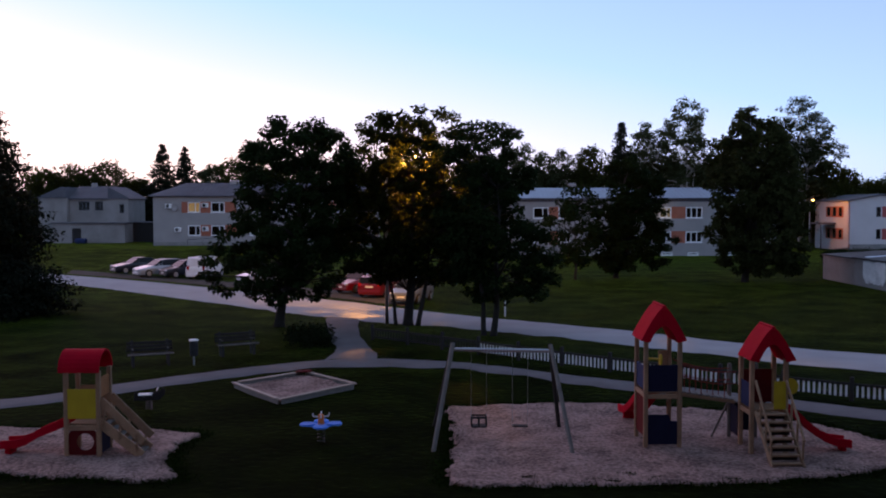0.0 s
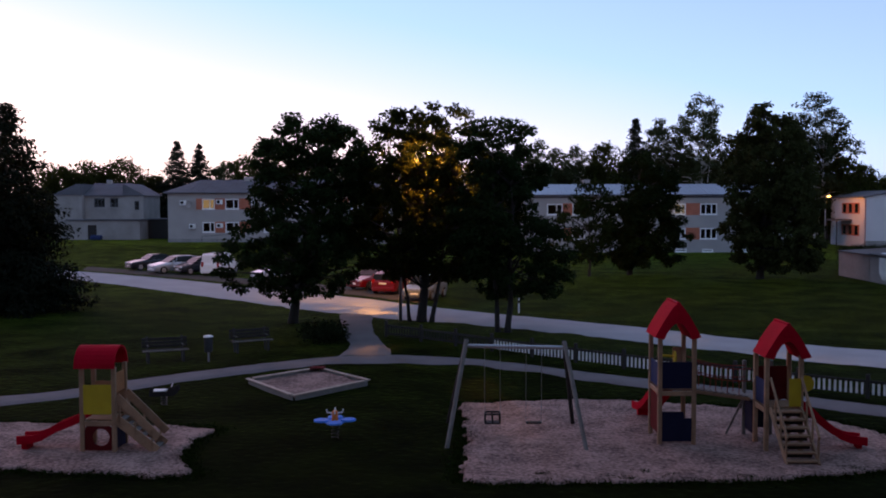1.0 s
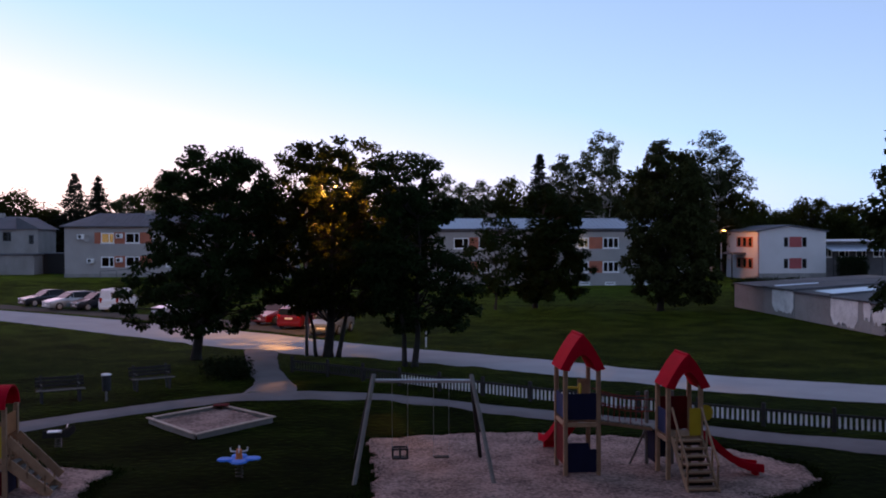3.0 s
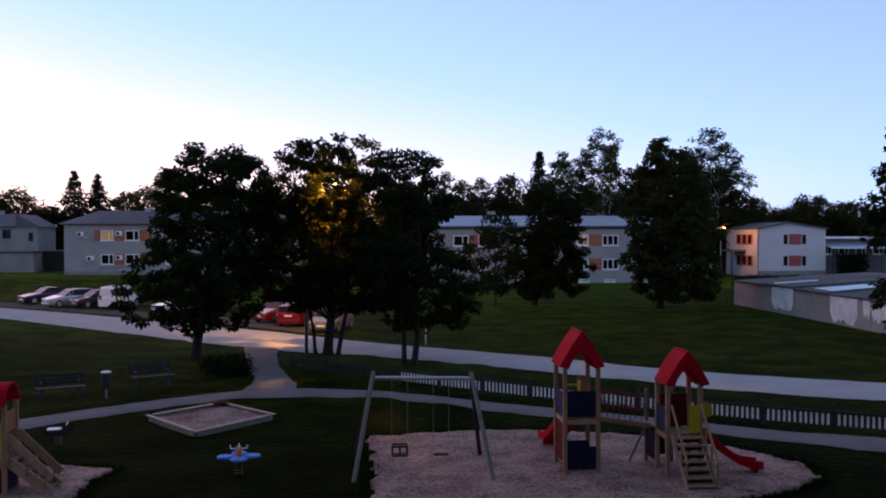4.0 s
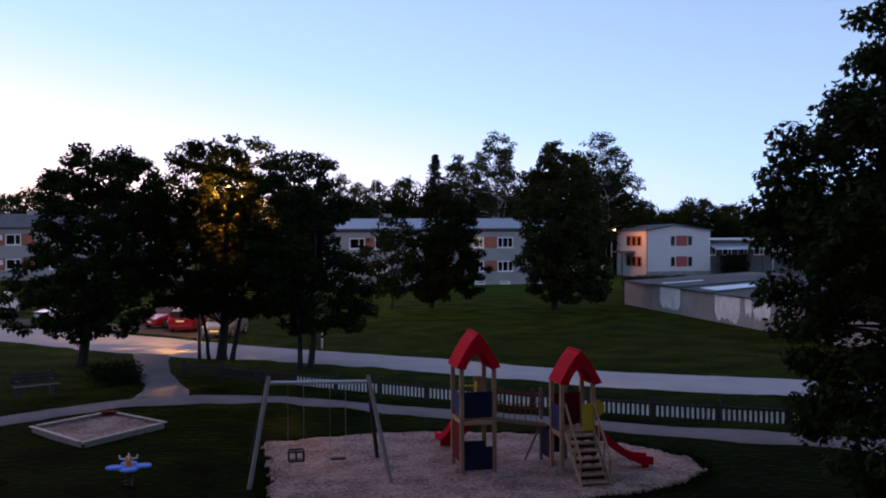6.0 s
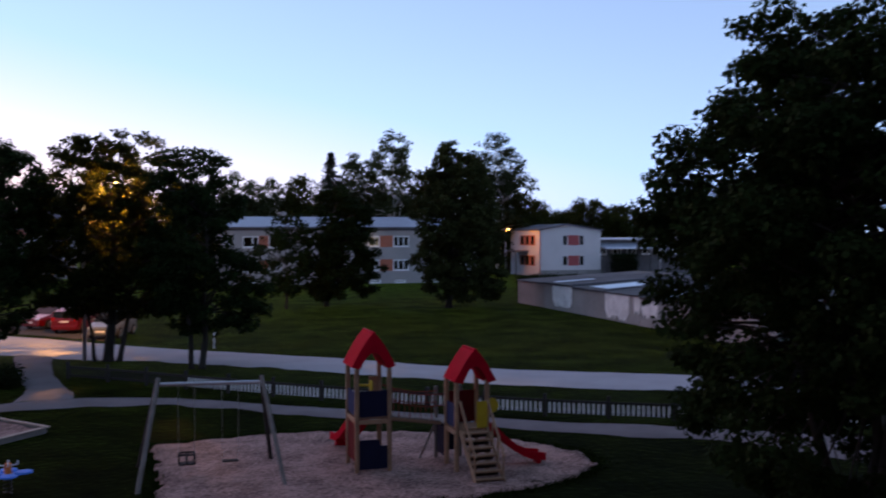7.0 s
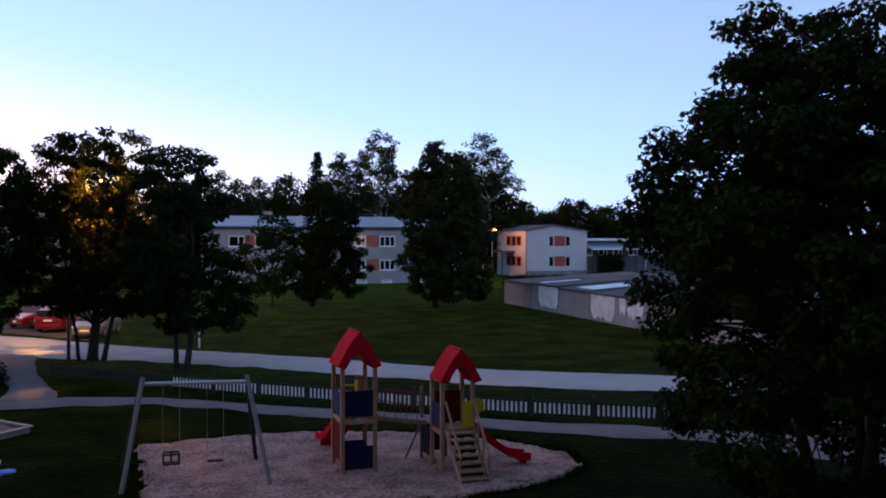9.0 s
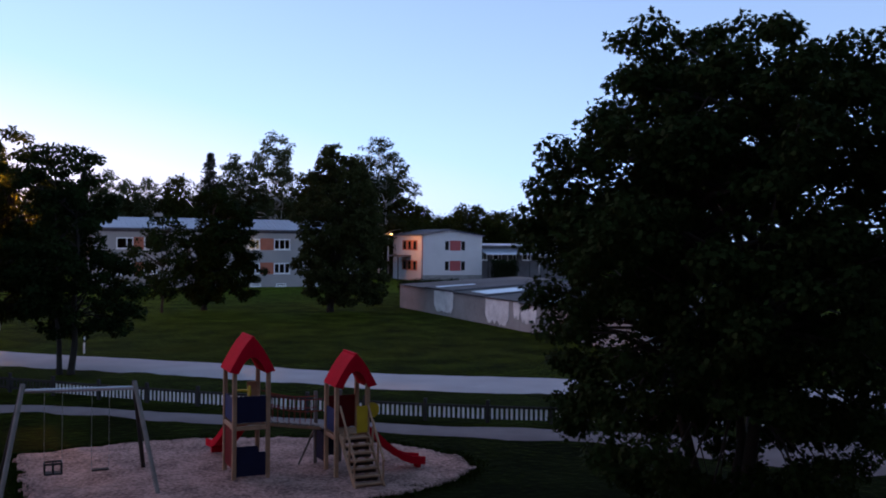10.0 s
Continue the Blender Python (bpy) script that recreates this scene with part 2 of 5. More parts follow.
def beam(a, b, w, h=None, bevel=0.008, bm=None):
    """A timber of section w by h from a to b."""
    a, b = Vector(a), Vector(b)
    d = b - a
    turn = Matrix.Translation((a + b) / 2) @ d.to_track_quat("X", "Z").to_matrix().to_4x4()
    l, h = d.length / 2, h or w
    return box(-l, l, -w / 2, w / 2, -h / 2, h / 2, bevel, bm, turn)


def tube(points, radii, sides=8, bm=None):
    """A round, tapered tube along points."""
    bm = bm or bmesh.new()
    pts = [Vector(p) for p in points]
    radii = radii if isinstance(radii, (list, tuple)) else [radii] * len(pts)
    rings = []
    for i, p in enumerate(pts):
        d = (pts[min(i + 1, len(pts) - 1)] - pts[max(i - 1, 0)]).normalized()
        u = d.orthogonal().normalized() if i == 0 else (u - d * u.dot(d)).normalized()
        v = d.cross(u)
        rings.append([bm.verts.new(p + (u * math.cos(a) + v * math.sin(a)) * radii[i]) for a in (math.tau * k / sides for k in range(sides))])
    for r0, r1 in zip(rings, rings[1:]):
        for k in range(sides):
            bm.faces.new((r0[k], r0[(k + 1) % sides], r1[(k + 1) % sides], r1[k]))
    bm.faces.new(rings[0][::-1])
    bm.faces.new(rings[-1])
    return bm


def extrude(outline, y0, y1, bm=None, axis="y"):
    """A plate: an outline in x and z, from y0 to y1 (or in y and z along x)."""
    bm = bm or bmesh.new()
    put = (lambda a, b, c: (a, c, b)) if axis == "y" else (lambda a, b, c: (c, a, b))
    f = [bm.verts.new(put(a, b, y0)) for a, b in outline]
    k = [bm.verts.new(put(a, b, y1)) for a, b in outline]
    n = len(outline)
    bm.faces.new(f)
    bm.faces.new(k[::-1])
    for i in range(n):
        bm.faces.new((f[i], k[i], k[(i + 1) % n], f[(i + 1) % n]))
    return bm


def smoothstep(a, b, v):
    s = min(max((v - a) / (b - a), 0), 1)
    return s * s * (3 - 2 * s)


def height(x, y):
    """The lie of the land: flat, rising a little towards the houses in the north-west."""
    return 1.0 * smoothstep(92, 124, y) * smoothstep(8, -18, x)


# ---- ground ----
def coords(edges):
    out = []
    for a, b, step in edges:
        n = max(1, round((b - a) / step))
        out += [a + (b - a) * i / n for i in range(n)]
    return out + [edges[-1][1]]


def ground_sheet():
    xs = coords([(-1500, -200, 130), (-200, -60, 14), (-60, -20, 2), (-20, 30, 0.6), (30, 70, 2), (70, 200, 13), (200, 1500, 130)])
    ys = coords([(-300, -10, 29), (-10, 14, 3), (14, 46, 0.6), (46, 130, 1.5), (130, 200, 7), (200, 2500, 150)])
    verts = []
    for y in ys:
        for x in xs:
            near = smoothstep(70, 40, y) * smoothstep(60, 30, abs(x))
            z = height(x, y) + near * 0.05 * (noise.noise((x * 0.5, y * 0.5, 0)) - 0.6)
            verts.append((x, y, z))
    w = len(xs)
    faces = [(j * w + i, j * w + i + 1, (j + 1) * w + i + 1, (j + 1) * w + i) for j in range(len(ys) - 1) for i in range(w - 1)]
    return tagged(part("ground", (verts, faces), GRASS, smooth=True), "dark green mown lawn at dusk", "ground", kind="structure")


def along(points, step):
    pts = [Vector((*p, 0)) for p in points]
    out = []
    for k in range(len(pts) - 1):
        p0, p1, p2, p3 = pts[max(k - 1, 0)], pts[k], pts[k + 1], pts[min(k + 2, len(pts) - 1)]
        n = max(2, round((p2 - p1).length / step))
        for i in range(n):
            t = i / n
            out.append(0.5 * (2 * p1 + (p2 - p0) * t + (2 * p0 - 5 * p1 + 4 * p2 - p3) * t * t + (3 * p1 - p0 - 3 * p2 + p3) * t ** 3))
    return out + [pts[-1]]


def ribbon(name, left, right, mat, label, category, z=0.02, rag=0.08, count=160, across=6):
    """A strip of ground cover between two edges that wander a little."""
    a, b = along(left, 0.5), along(right, 0.5)

    def at(line, s):
        f = s * (len(line) - 1)
        i = min(int(f), len(line) - 2)
        return line[i].lerp(line[i + 1], f - i)
    verts = []
    for i in range(count + 1):
        p, q = at(a, i / count), at(b, i / count)
        d = (q - p).normalized()
        p = p - d * rag * (noise.noise((p.x * 1.3, p.y * 1.3, 3)) + 0.6 * noise.noise((p.x * 4, p.y * 4, 8)))
        q = q + d * rag * (noise.noise((q.x * 1.3, q.y * 1.3, 5)) + 0.6 * noise.noise((q.x * 4, q.y * 4, 9)))
        for k in range(across + 1):
            m = p.lerp(q, k / across)
            edge = -0.07 if k in (0, across) else 0.0
            verts.append((m.x, m.y, height(m.x, m.y) + z + edge))
    w = across + 1
    faces = [(i * w + k, i * w + k + 1, (i + 1) * w + k + 1, (i + 1) * w + k) for i in range(count) for k in range(across)]
    return tagged(part(name, (verts, faces), mat, smooth=True), label, category, kind="structure")


def inside(poly, x, y):
    hit = False
    for (x0, y0), (x1, y1) in zip(poly, poly[1:] + poly[:1]):
        if (y0 > y) != (y1 > y) and x < (x1 - x0) * (y - y0) / (y1 - y0) + x0:
            hit = not hit
    return hit


def bed(name, outline, label, step=0.11, rough=0.05):
    """A bed of loose sand with a ragged edge and footprints."""
    poly = [(p.x, p.y) for p in along(outline + outline[:1], 0.5)[:-1]]
    xs, ys = [p[0] for p in poly], [p[1] for p in poly]
    nx, ny = int((max(xs) - min(xs)) / step) + 4, int((max(ys) - min(ys)) / step) + 4
    x0, y0 = min(xs) - step, min(ys) - step
    ids, verts, faces = {}, [], []

    def vert(i, j):
        if (i, j) not in ids:
            x, y = x0 + i * step, y0 + j * step
            z = 0.022 + rough * (0.5 * noise.noise((x * 0.9, y * 0.9, 1)) + 0.35 * noise.noise((x * 3.1, y * 3.1, 2)) + 0.25 * noise.noise((x * 7, y * 7, 4)))
            ids[i, j] = len(verts)
            verts.append((x, y, max(z, 0.0)))
        return ids[i, j]
    for i in range(nx):
        for j in range(ny):
            x, y = x0 + (i + 0.5) * step, y0 + (j + 0.5) * step
            wx = x + 0.22 * noise.noise((x * 1.1, y * 1.1, 11)) + 0.10 * noise.noise((x * 5, y * 5, 12))
            wy = y + 0.22 * noise.noise((x * 1.1, y * 1.1, 13)) + 0.10 * noise.noise((x * 5, y * 5, 14))
            if inside(poly, wx, wy):
                faces.append((vert(i, j), vert(i + 1, j), vert(i + 1, j + 1), vert(i, j + 1)))
    used = [0] * len(verts)
    for q in faces:
        for k in q:
            used[k] += 1
    verts = [(x, y, z if n == 4 else -0.13) for (x, y, z), n in zip(verts, used)]
    return tagged(part(name, (verts, faces), SAND, smooth=True), label, "sand", kind="structure")


SAND_BIG = [(-0.05, 28.7), (0.12, 26.2), (0.15, 23.9), (0.14, 20.6), (2.4, 20.45), (6.0, 20.5), (8.2, 20.95), (10.0, 21.6), (11.2, 22.7), (11.4, 24.4),
            (10.0, 26.8), (8.4, 28.0), (6.85, 28.7), (5.1, 29.15), (3.4, 29.4), (1.7, 29.0)]
SAND_SMALL = [(-14.5, 25.6), (-12.5, 26.1), (-10.9, 26.0), (-6.6, 25.5), (-6.6, 24.3), (-6.5, 22.9), (-6.1, 21.6), (-6.0, 20.85), (-10.25, 21.3), (-14.0, 21.5)]

ground_sheet()
ROAD_FAR = [(-75, 112), (-48, 97), (-33.4, 86.2), (-23.1, 77.9), (-7.6, 63.3), (0.0, 54.7), (8.3, 47.3), (14.7, 41.1), (22.2, 36.5), (30, 31.0), (48, 19), (75, 5)]
ROAD_NEAR = [(-70, 101), (-43, 84.5), (-28.1, 73.0), (-19.0, 64.0), (-6.1, 51.6), (-0.65, 48.4), (6.1, 43.5), (13.1, 36.7), (19.8, 32.4), (27.5, 27), (45, 15), (72, 1)]
ribbon("road", ROAD_FAR, ROAD_NEAR, GRAVEL_ROAD, "pale grey worn asphalt lane beside the lawn", "road", z=0.03, rag=0.2, count=320)
ribbon("parking_strip", [(-36, 93.5), (-24, 83.5), (-8, 70.5), (-1.5, 64.5)], [(-34, 86.3), (-23.1, 77.7), (-7.6, 63.1), (-2.2, 57.0)], EARTH, "bare earth parking strip along the lane", "parking", z=0.014, rag=0.5)
PATH_UP = [(-40, 20), (-24, 24.8), (-14.3, 29.85), (-12.6, 30.95), (-11.1, 32.7), (-8.4, 35.2), (-6.5, 36.6), (-4.35, 37.9), (-2.56, 38.1), (-0.05, 37.4),
           (2.1, 36.2), (4.85, 34.0), (8.7, 31.4), (12.8, 28.35), (14.8, 27.5), (17.1, 25.85), (22.9, 22.3), (31, 17.5)]
PATH_LO = [(-39, 18.5), (-23.2, 23.3), (-13.55, 28.3), (-11.95, 29.4), (-10.5, 31.0), (-7.95, 33.4), (-6.2, 35.0), (-4.1, 35.9), (-2.4, 36.0), (-0.05, 35.7),
           (1.95, 34.55), (4.6, 32.35), (8.3, 29.9), (12.1, 26.8), (13.7, 25.6), (16.2, 24.2), (19.6, 18.6), (26, 13)]
ribbon("footpath", PATH_UP, PATH_LO, PATH_STONE, "grey gravel footpath curving round the playground", "path", z=0.025, rag=0.12, count=260)
ribbon("branch_path", [(-6.5, 52.6), (-5.6, 46.0), (-4.6, 40.5), (-4.75, 37.6)], [(-4.4, 51.2), (-4.0, 46.0), (-3.0, 40.5), (-2.4, 37.6)], PATH_STONE, "short grey path leading to the lane", "path", z=0.036, rag=0.1, count=60)
bed("sand_bed", SAND_BIG, "pale trampled sand under swing and towers")
bed("sand_bed", SAND_SMALL, "pale sand under the small slide tower")


# ---- houses ----
def wall_mesh(x0, x1, z0, z1, thick, holes):
    """An upright wall along x, its outer face at y = 0, with holes (x0, x1, z0, z1) right through it."""
    xs = sorted({x0, x1, *(h[0] for h in holes), *(h[1] for h in holes)})
    zs = sorted({z0, z1, *(h[2] for h in holes), *(h[3] for h in holes)})
    bm = bmesh.new()
    cache = {}

    def v(x, y, z):
        key = (round(x, 4), y, round(z, 4))
        if key not in cache:
            cache[key] = bm.verts.new((x, y, z))
        return cache[key]

    def solid(i, k):
        if not (0 <= i < len(xs) - 1 and 0 <= k < len(zs) - 1):
            return False
        cx, cz = (xs[i] + xs[i + 1]) / 2, (zs[k] + zs[k + 1]) / 2
        return not any(h[0] < cx < h[1] and h[2] < cz < h[3] for h in holes)
    for i in range(len(xs) - 1):
        for k in range(len(zs) - 1):
            if not solid(i, k):
                continue
            a, b, c, d = xs[i], xs[i + 1], zs[k], zs[k + 1]
            for y in (0.0, thick):
                bm.faces.new((v(a, y, c), v(b, y, c), v(b, y, d), v(a, y, d)))
            for (di, dk), (p, q) in {(-1, 0): ((a, c), (a, d)), (1, 0): ((b, c), (b, d)), (0, -1): ((a, c), (b, c)), (0, 1): ((a, d), (b, d))}.items():
                if not solid(i + di, k + dk):
                    bm.faces.new((v(p[0], 0.0, p[1]), v(q[0], 0.0, q[1]), v(q[0], thick, q[1]), v(p[0], thick, p[1])))
    return bm


def window(parent, x, z, w, h, lights=2, lit=None, sill=True, dark=False):
    """A window in a wall: frame, panes, sill, and the room's dimness or light behind it."""
    t = 0.12
    cuts = [w * 0.62] if lights == 2 else [w * i / lights for i in range(1, lights)]
    edges = [t - 0.06, *cuts, w - t + 0.06]
    opens = [(x + a + 0.06, x + b - 0.06, z + t, z + h - t) for a, b in zip(edges, edges[1:])]
    fr = wall_mesh(x, x + w, z, z + h, 0.09, opens)
    fr.transform(Matrix.Translation((0, 0.01, 0)))
    wf = part("window", fr, DARK_STEEL if dark else FRAME_WHITE, parent)
    for a, b, c, d in opens:
        part("pane", box(a, b, 0.05, 0.06, c, d), PANE, wf).visible_shadow = False
    if sill:
        part("sill", box(x - 0.06, x + w + 0.06, -0.10, 0.08, z - 0.07, z - 0.004, 0.01), FRAME_WHITE, wf)
    if lit:
        part("curtain", box(x - 0.1, x + w + 0.1, 0.34, 0.36, z - 0.1, z + h + 0.1), lit, wf, "curtain glowing with warm lamplight")
    return wf


def block(name, label, x0, x1, y0, depth, z0, z1, mat, holes=(), thick=0.3):
    """A house's four walls about one open room, with its front pierced."""
    ob = thing(name, label, "building", pose(0, y0, 0))
    part("wall", wall_mesh(x0, x1, z0, z1, thick, list(holes)), mat, ob)
    for a, b in ((x0, x0 + thick), (x1 - thick, x1)):
        part("wall", box(a, b, thick + 0.002, depth, z0, z1), mat, ob)
    part("wall", box(x0 + thick, x1 - thick, depth - thick, depth, z0, z1), mat, ob)
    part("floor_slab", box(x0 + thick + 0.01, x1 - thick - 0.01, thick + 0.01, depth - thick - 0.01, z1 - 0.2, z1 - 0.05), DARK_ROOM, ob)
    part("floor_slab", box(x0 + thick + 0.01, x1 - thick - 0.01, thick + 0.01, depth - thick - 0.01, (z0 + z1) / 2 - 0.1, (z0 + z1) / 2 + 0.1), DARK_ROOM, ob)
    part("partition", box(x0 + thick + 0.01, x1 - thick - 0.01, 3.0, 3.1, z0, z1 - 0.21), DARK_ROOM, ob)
    return ob


def hip_roof(parent, x0, x1, depth, z, rise, over, mat, hip=4.0, ribs=True):
    bm = bmesh.new()
    a, b, c, d = x0 - over, x1 + over, -over, depth + over
    low = [bm.verts.new(p) for p in ((a, c, z), (b, c, z), (b, d, z), (a, d, z))]
    up = [bm.verts.new((p.co.x, p.co.y, z + 0.16)) for p in low]
    m = depth / 2
    r0, r1 = bm.verts.new((x0 + hip, m, z + rise)), bm.verts.new((x1 - hip, m, z + rise))
    bm.faces.new(low[::-1])
    for i in range(4):
        bm.faces.new((low[i], low[(i + 1) % 4], up[(i + 1) % 4], up[i]))
    bm.faces.new((up[0], up[1], r1, r0))
    bm.faces.new((up[2], up[3], r0, r1))
    bm.faces.new((up[1], up[2], r1))
    bm.faces.new((up[3], up[0], r0))
    roof = part("roof", bm, mat, parent)
    if ribs:
        seams = bmesh.new()
        n = int((x1 - x0 - 2 * hip) / 0.6)
        for i in range(n + 1):
            x = x0 + hip + (x1 - x0 - 2 * hip) * i / n
            beam((x, c, z + 0.18), (x, m, z + rise + 0.02), 0.04, 0.05, 0, seams)
        part("seam", seams, mat, roof)
    part("gutter", box(a, b, c - 0.12, c - 0.004, z + 0.02, z + 0.14, 0.03), ROOF_SLATE, roof)
    return roof


def air_unit(x, y, z):
    ob = thing("air_conditioner", "white outdoor air conditioning unit on the facade", "air conditioner", pose(x, y, z), "air units on the facade")
    part("casing", box(-0.42, 0.42, -0.42, -0.08, -0.3, 0.3, 0.03), FRAME_WHITE, ob)
    part("fan_grille", tube([(-0.1, -0.43, 0), (-0.1, -0.415, 0)], 0.22, 16), RUBBER, ob)
    for s in (-0.3, 0.3):
        part("bracket", box(s - 0.02, s + 0.02, -0.4, 0.0, -0.36, -0.31), STEEL, ob)


def dish(x, y, z):
    ob = thing("satellite_dish", "pale satellite dish fixed to the facade", "satellite dish", pose(x, y, z))
    bm = bmesh.new()
    rings = []
    for r, d in ((0.05, 0.0), (0.2, 0.03), (0.36, 0.10), (0.45, 0.17)):
        rings.append([bm.verts.new((r * math.cos(a), -0.25 - d, r * math.sin(a))) for a in (math.tau * k / 18 for k in range(18))])
    bm.faces.new(rings[0])
    for p, q in zip(rings, rings[1:]):
        for k in range(18):
            bm.faces.new((p[k], p[(k + 1) % 18], q[(k + 1) % 18], q[k]))
    part("reflector", bm, PLASTER, ob, smooth=True)
    part("arm", tube([(0, 0, -0.1), (0, -0.24, -0.05), (0, -0.6, -0.3)], 0.02, 6), STEEL, ob)


def house_left():
    y, z0 = 126.4, 0.9
    wins = [(-33.55, 1.65), (-30.5, 1.8), (-25.4, 1.8), (-22.3, 1.8), (-17.2, 1.8), (-14.1, 1.8)]
    holes = [(x, x + w, z, z + 1.34) for x, w in wins for z in (5.35, 2.3)]
    ob = block("apartment_house", "two-storey grey brick apartment house with hipped roof", -38.1, -9.0, y, 10.5, z0 - 0.3, 7.4, PLASTER, holes)
    for i, (x, w) in enumerate(wins):
        for z in (5.35, 2.3):
            window(ob, x, z, w, 1.34, 2, LIT if (i == 0 and z > 5) else None)
    for a, b, z in ((-34.35, -33.56, 5.35), (-31.88, -30.52, 5.35), (-28.68, -27.2, 5.35), (-31.88, -30.52, 2.3), (-28.68, -27.2, 2.3), (-23.58, -22.32, 5.35), (-23.58, -22.32, 2.3), (-15.38, -14.12, 5.35), (-15.38, -14.12, 2.3)):
        part("panel", box(a, b, -0.03, -0.002, z - 0.05, z + 1.4, 0.006), PANEL_RED, ob, "brick-red facade panel")
    part("plinth", box(-38.14, -8.96, -0.06, -0.003, z0 - 0.4, z0 + 0.55, 0.01), PLINTH, ob)
    hip_roof(ob, -38.1, -9.0, 10.5, 7.42, 1.9, 0.5, ROOF_SLATE, 3.0)
    part("chimney", box(-29.0, -27.9, 4.6, 5.6, 8.5, 9.7, 0.03), PLASTER_WARM, ob)
    for x, z in ((-36.0, 6.2), (-31.2, 6.3), (-26.6, 6.2), (-34.8, 3.1), (-31.2, 3.2)):
        air_unit(x, y - 0.03, z)
    dish(-35.2, y, 6.0)
    rail = thing("basement_stair_rail", "dark steel railing beside the basement stairs", "railing", pose(-33.0, y - 2.5, 0.85))
    for x in (0, 2, 4):
        part("post", tube([(x, 0, 0), (x, 0, 1.0)], 0.03, 6), DARK_STEEL, rail)
    part("handrail", tube([(0, 0, 1.0), (4, 0, 1.25)], 0.03, 6), DARK_STEEL, rail)


def house_right():
    y = 117.3
    wins = [(11.0, 1.9), (14.1, 1.5), (18.6, 1.9), (21.7, 1.9), (26.4, 1.45), (29.6, 2.05), (34.4, 1.9), (37.4, 1.9)]
    holes = [(x, x + w, z, z + 1.34) for x, w in wins for z in (4.6, 1.62)] + [(x + 0.3, x + 1.6, 0.08, 0.42) for x, _ in wins]
    ob = block("apartment_house", "two-storey grey brick apartment house with blue-grey metal roof", 8.5, 41.5, y, 11.0, -0.3, 6.9, PLASTER, holes)
    for i, (x, w) in enumerate(wins):
        for z in (4.6, 1.62):
            window(ob, x, z, w, 1.34, 3 if i == 5 else 2, LIT_PALE if (i == 4 and z > 4) else None)
        window(ob, x + 0.3, 0.08, 1.3, 0.34, 1)
    for a, b in ((27.87, 29.57), (12.92, 14.08), (20.52, 21.68), (36.32, 37.38)):
        for z in (4.6, 1.62):
            part("panel", box(a, b, -0.03, -0.002, z - 0.05, z + 1.4, 0.006), PANEL_RED, ob, "brick-red facade panel")
    part("cornice", box(8.4, 41.6, -0.08, -0.003, 6.62, 6.9, 0.02), ROOF_SLATE, ob, "dark eave board")
    hip_roof(ob, 8.5, 41.5, 11.0, 6.92, 1.5, 0.45, ROOF_METAL, 2.0)
    for x in (16.0, 25.5, 34.5):
        part("chimney", box(x, x + 0.9, 5.0, 6.0, 8.0, 9.0, 0.03), PLASTER_WARM, ob)


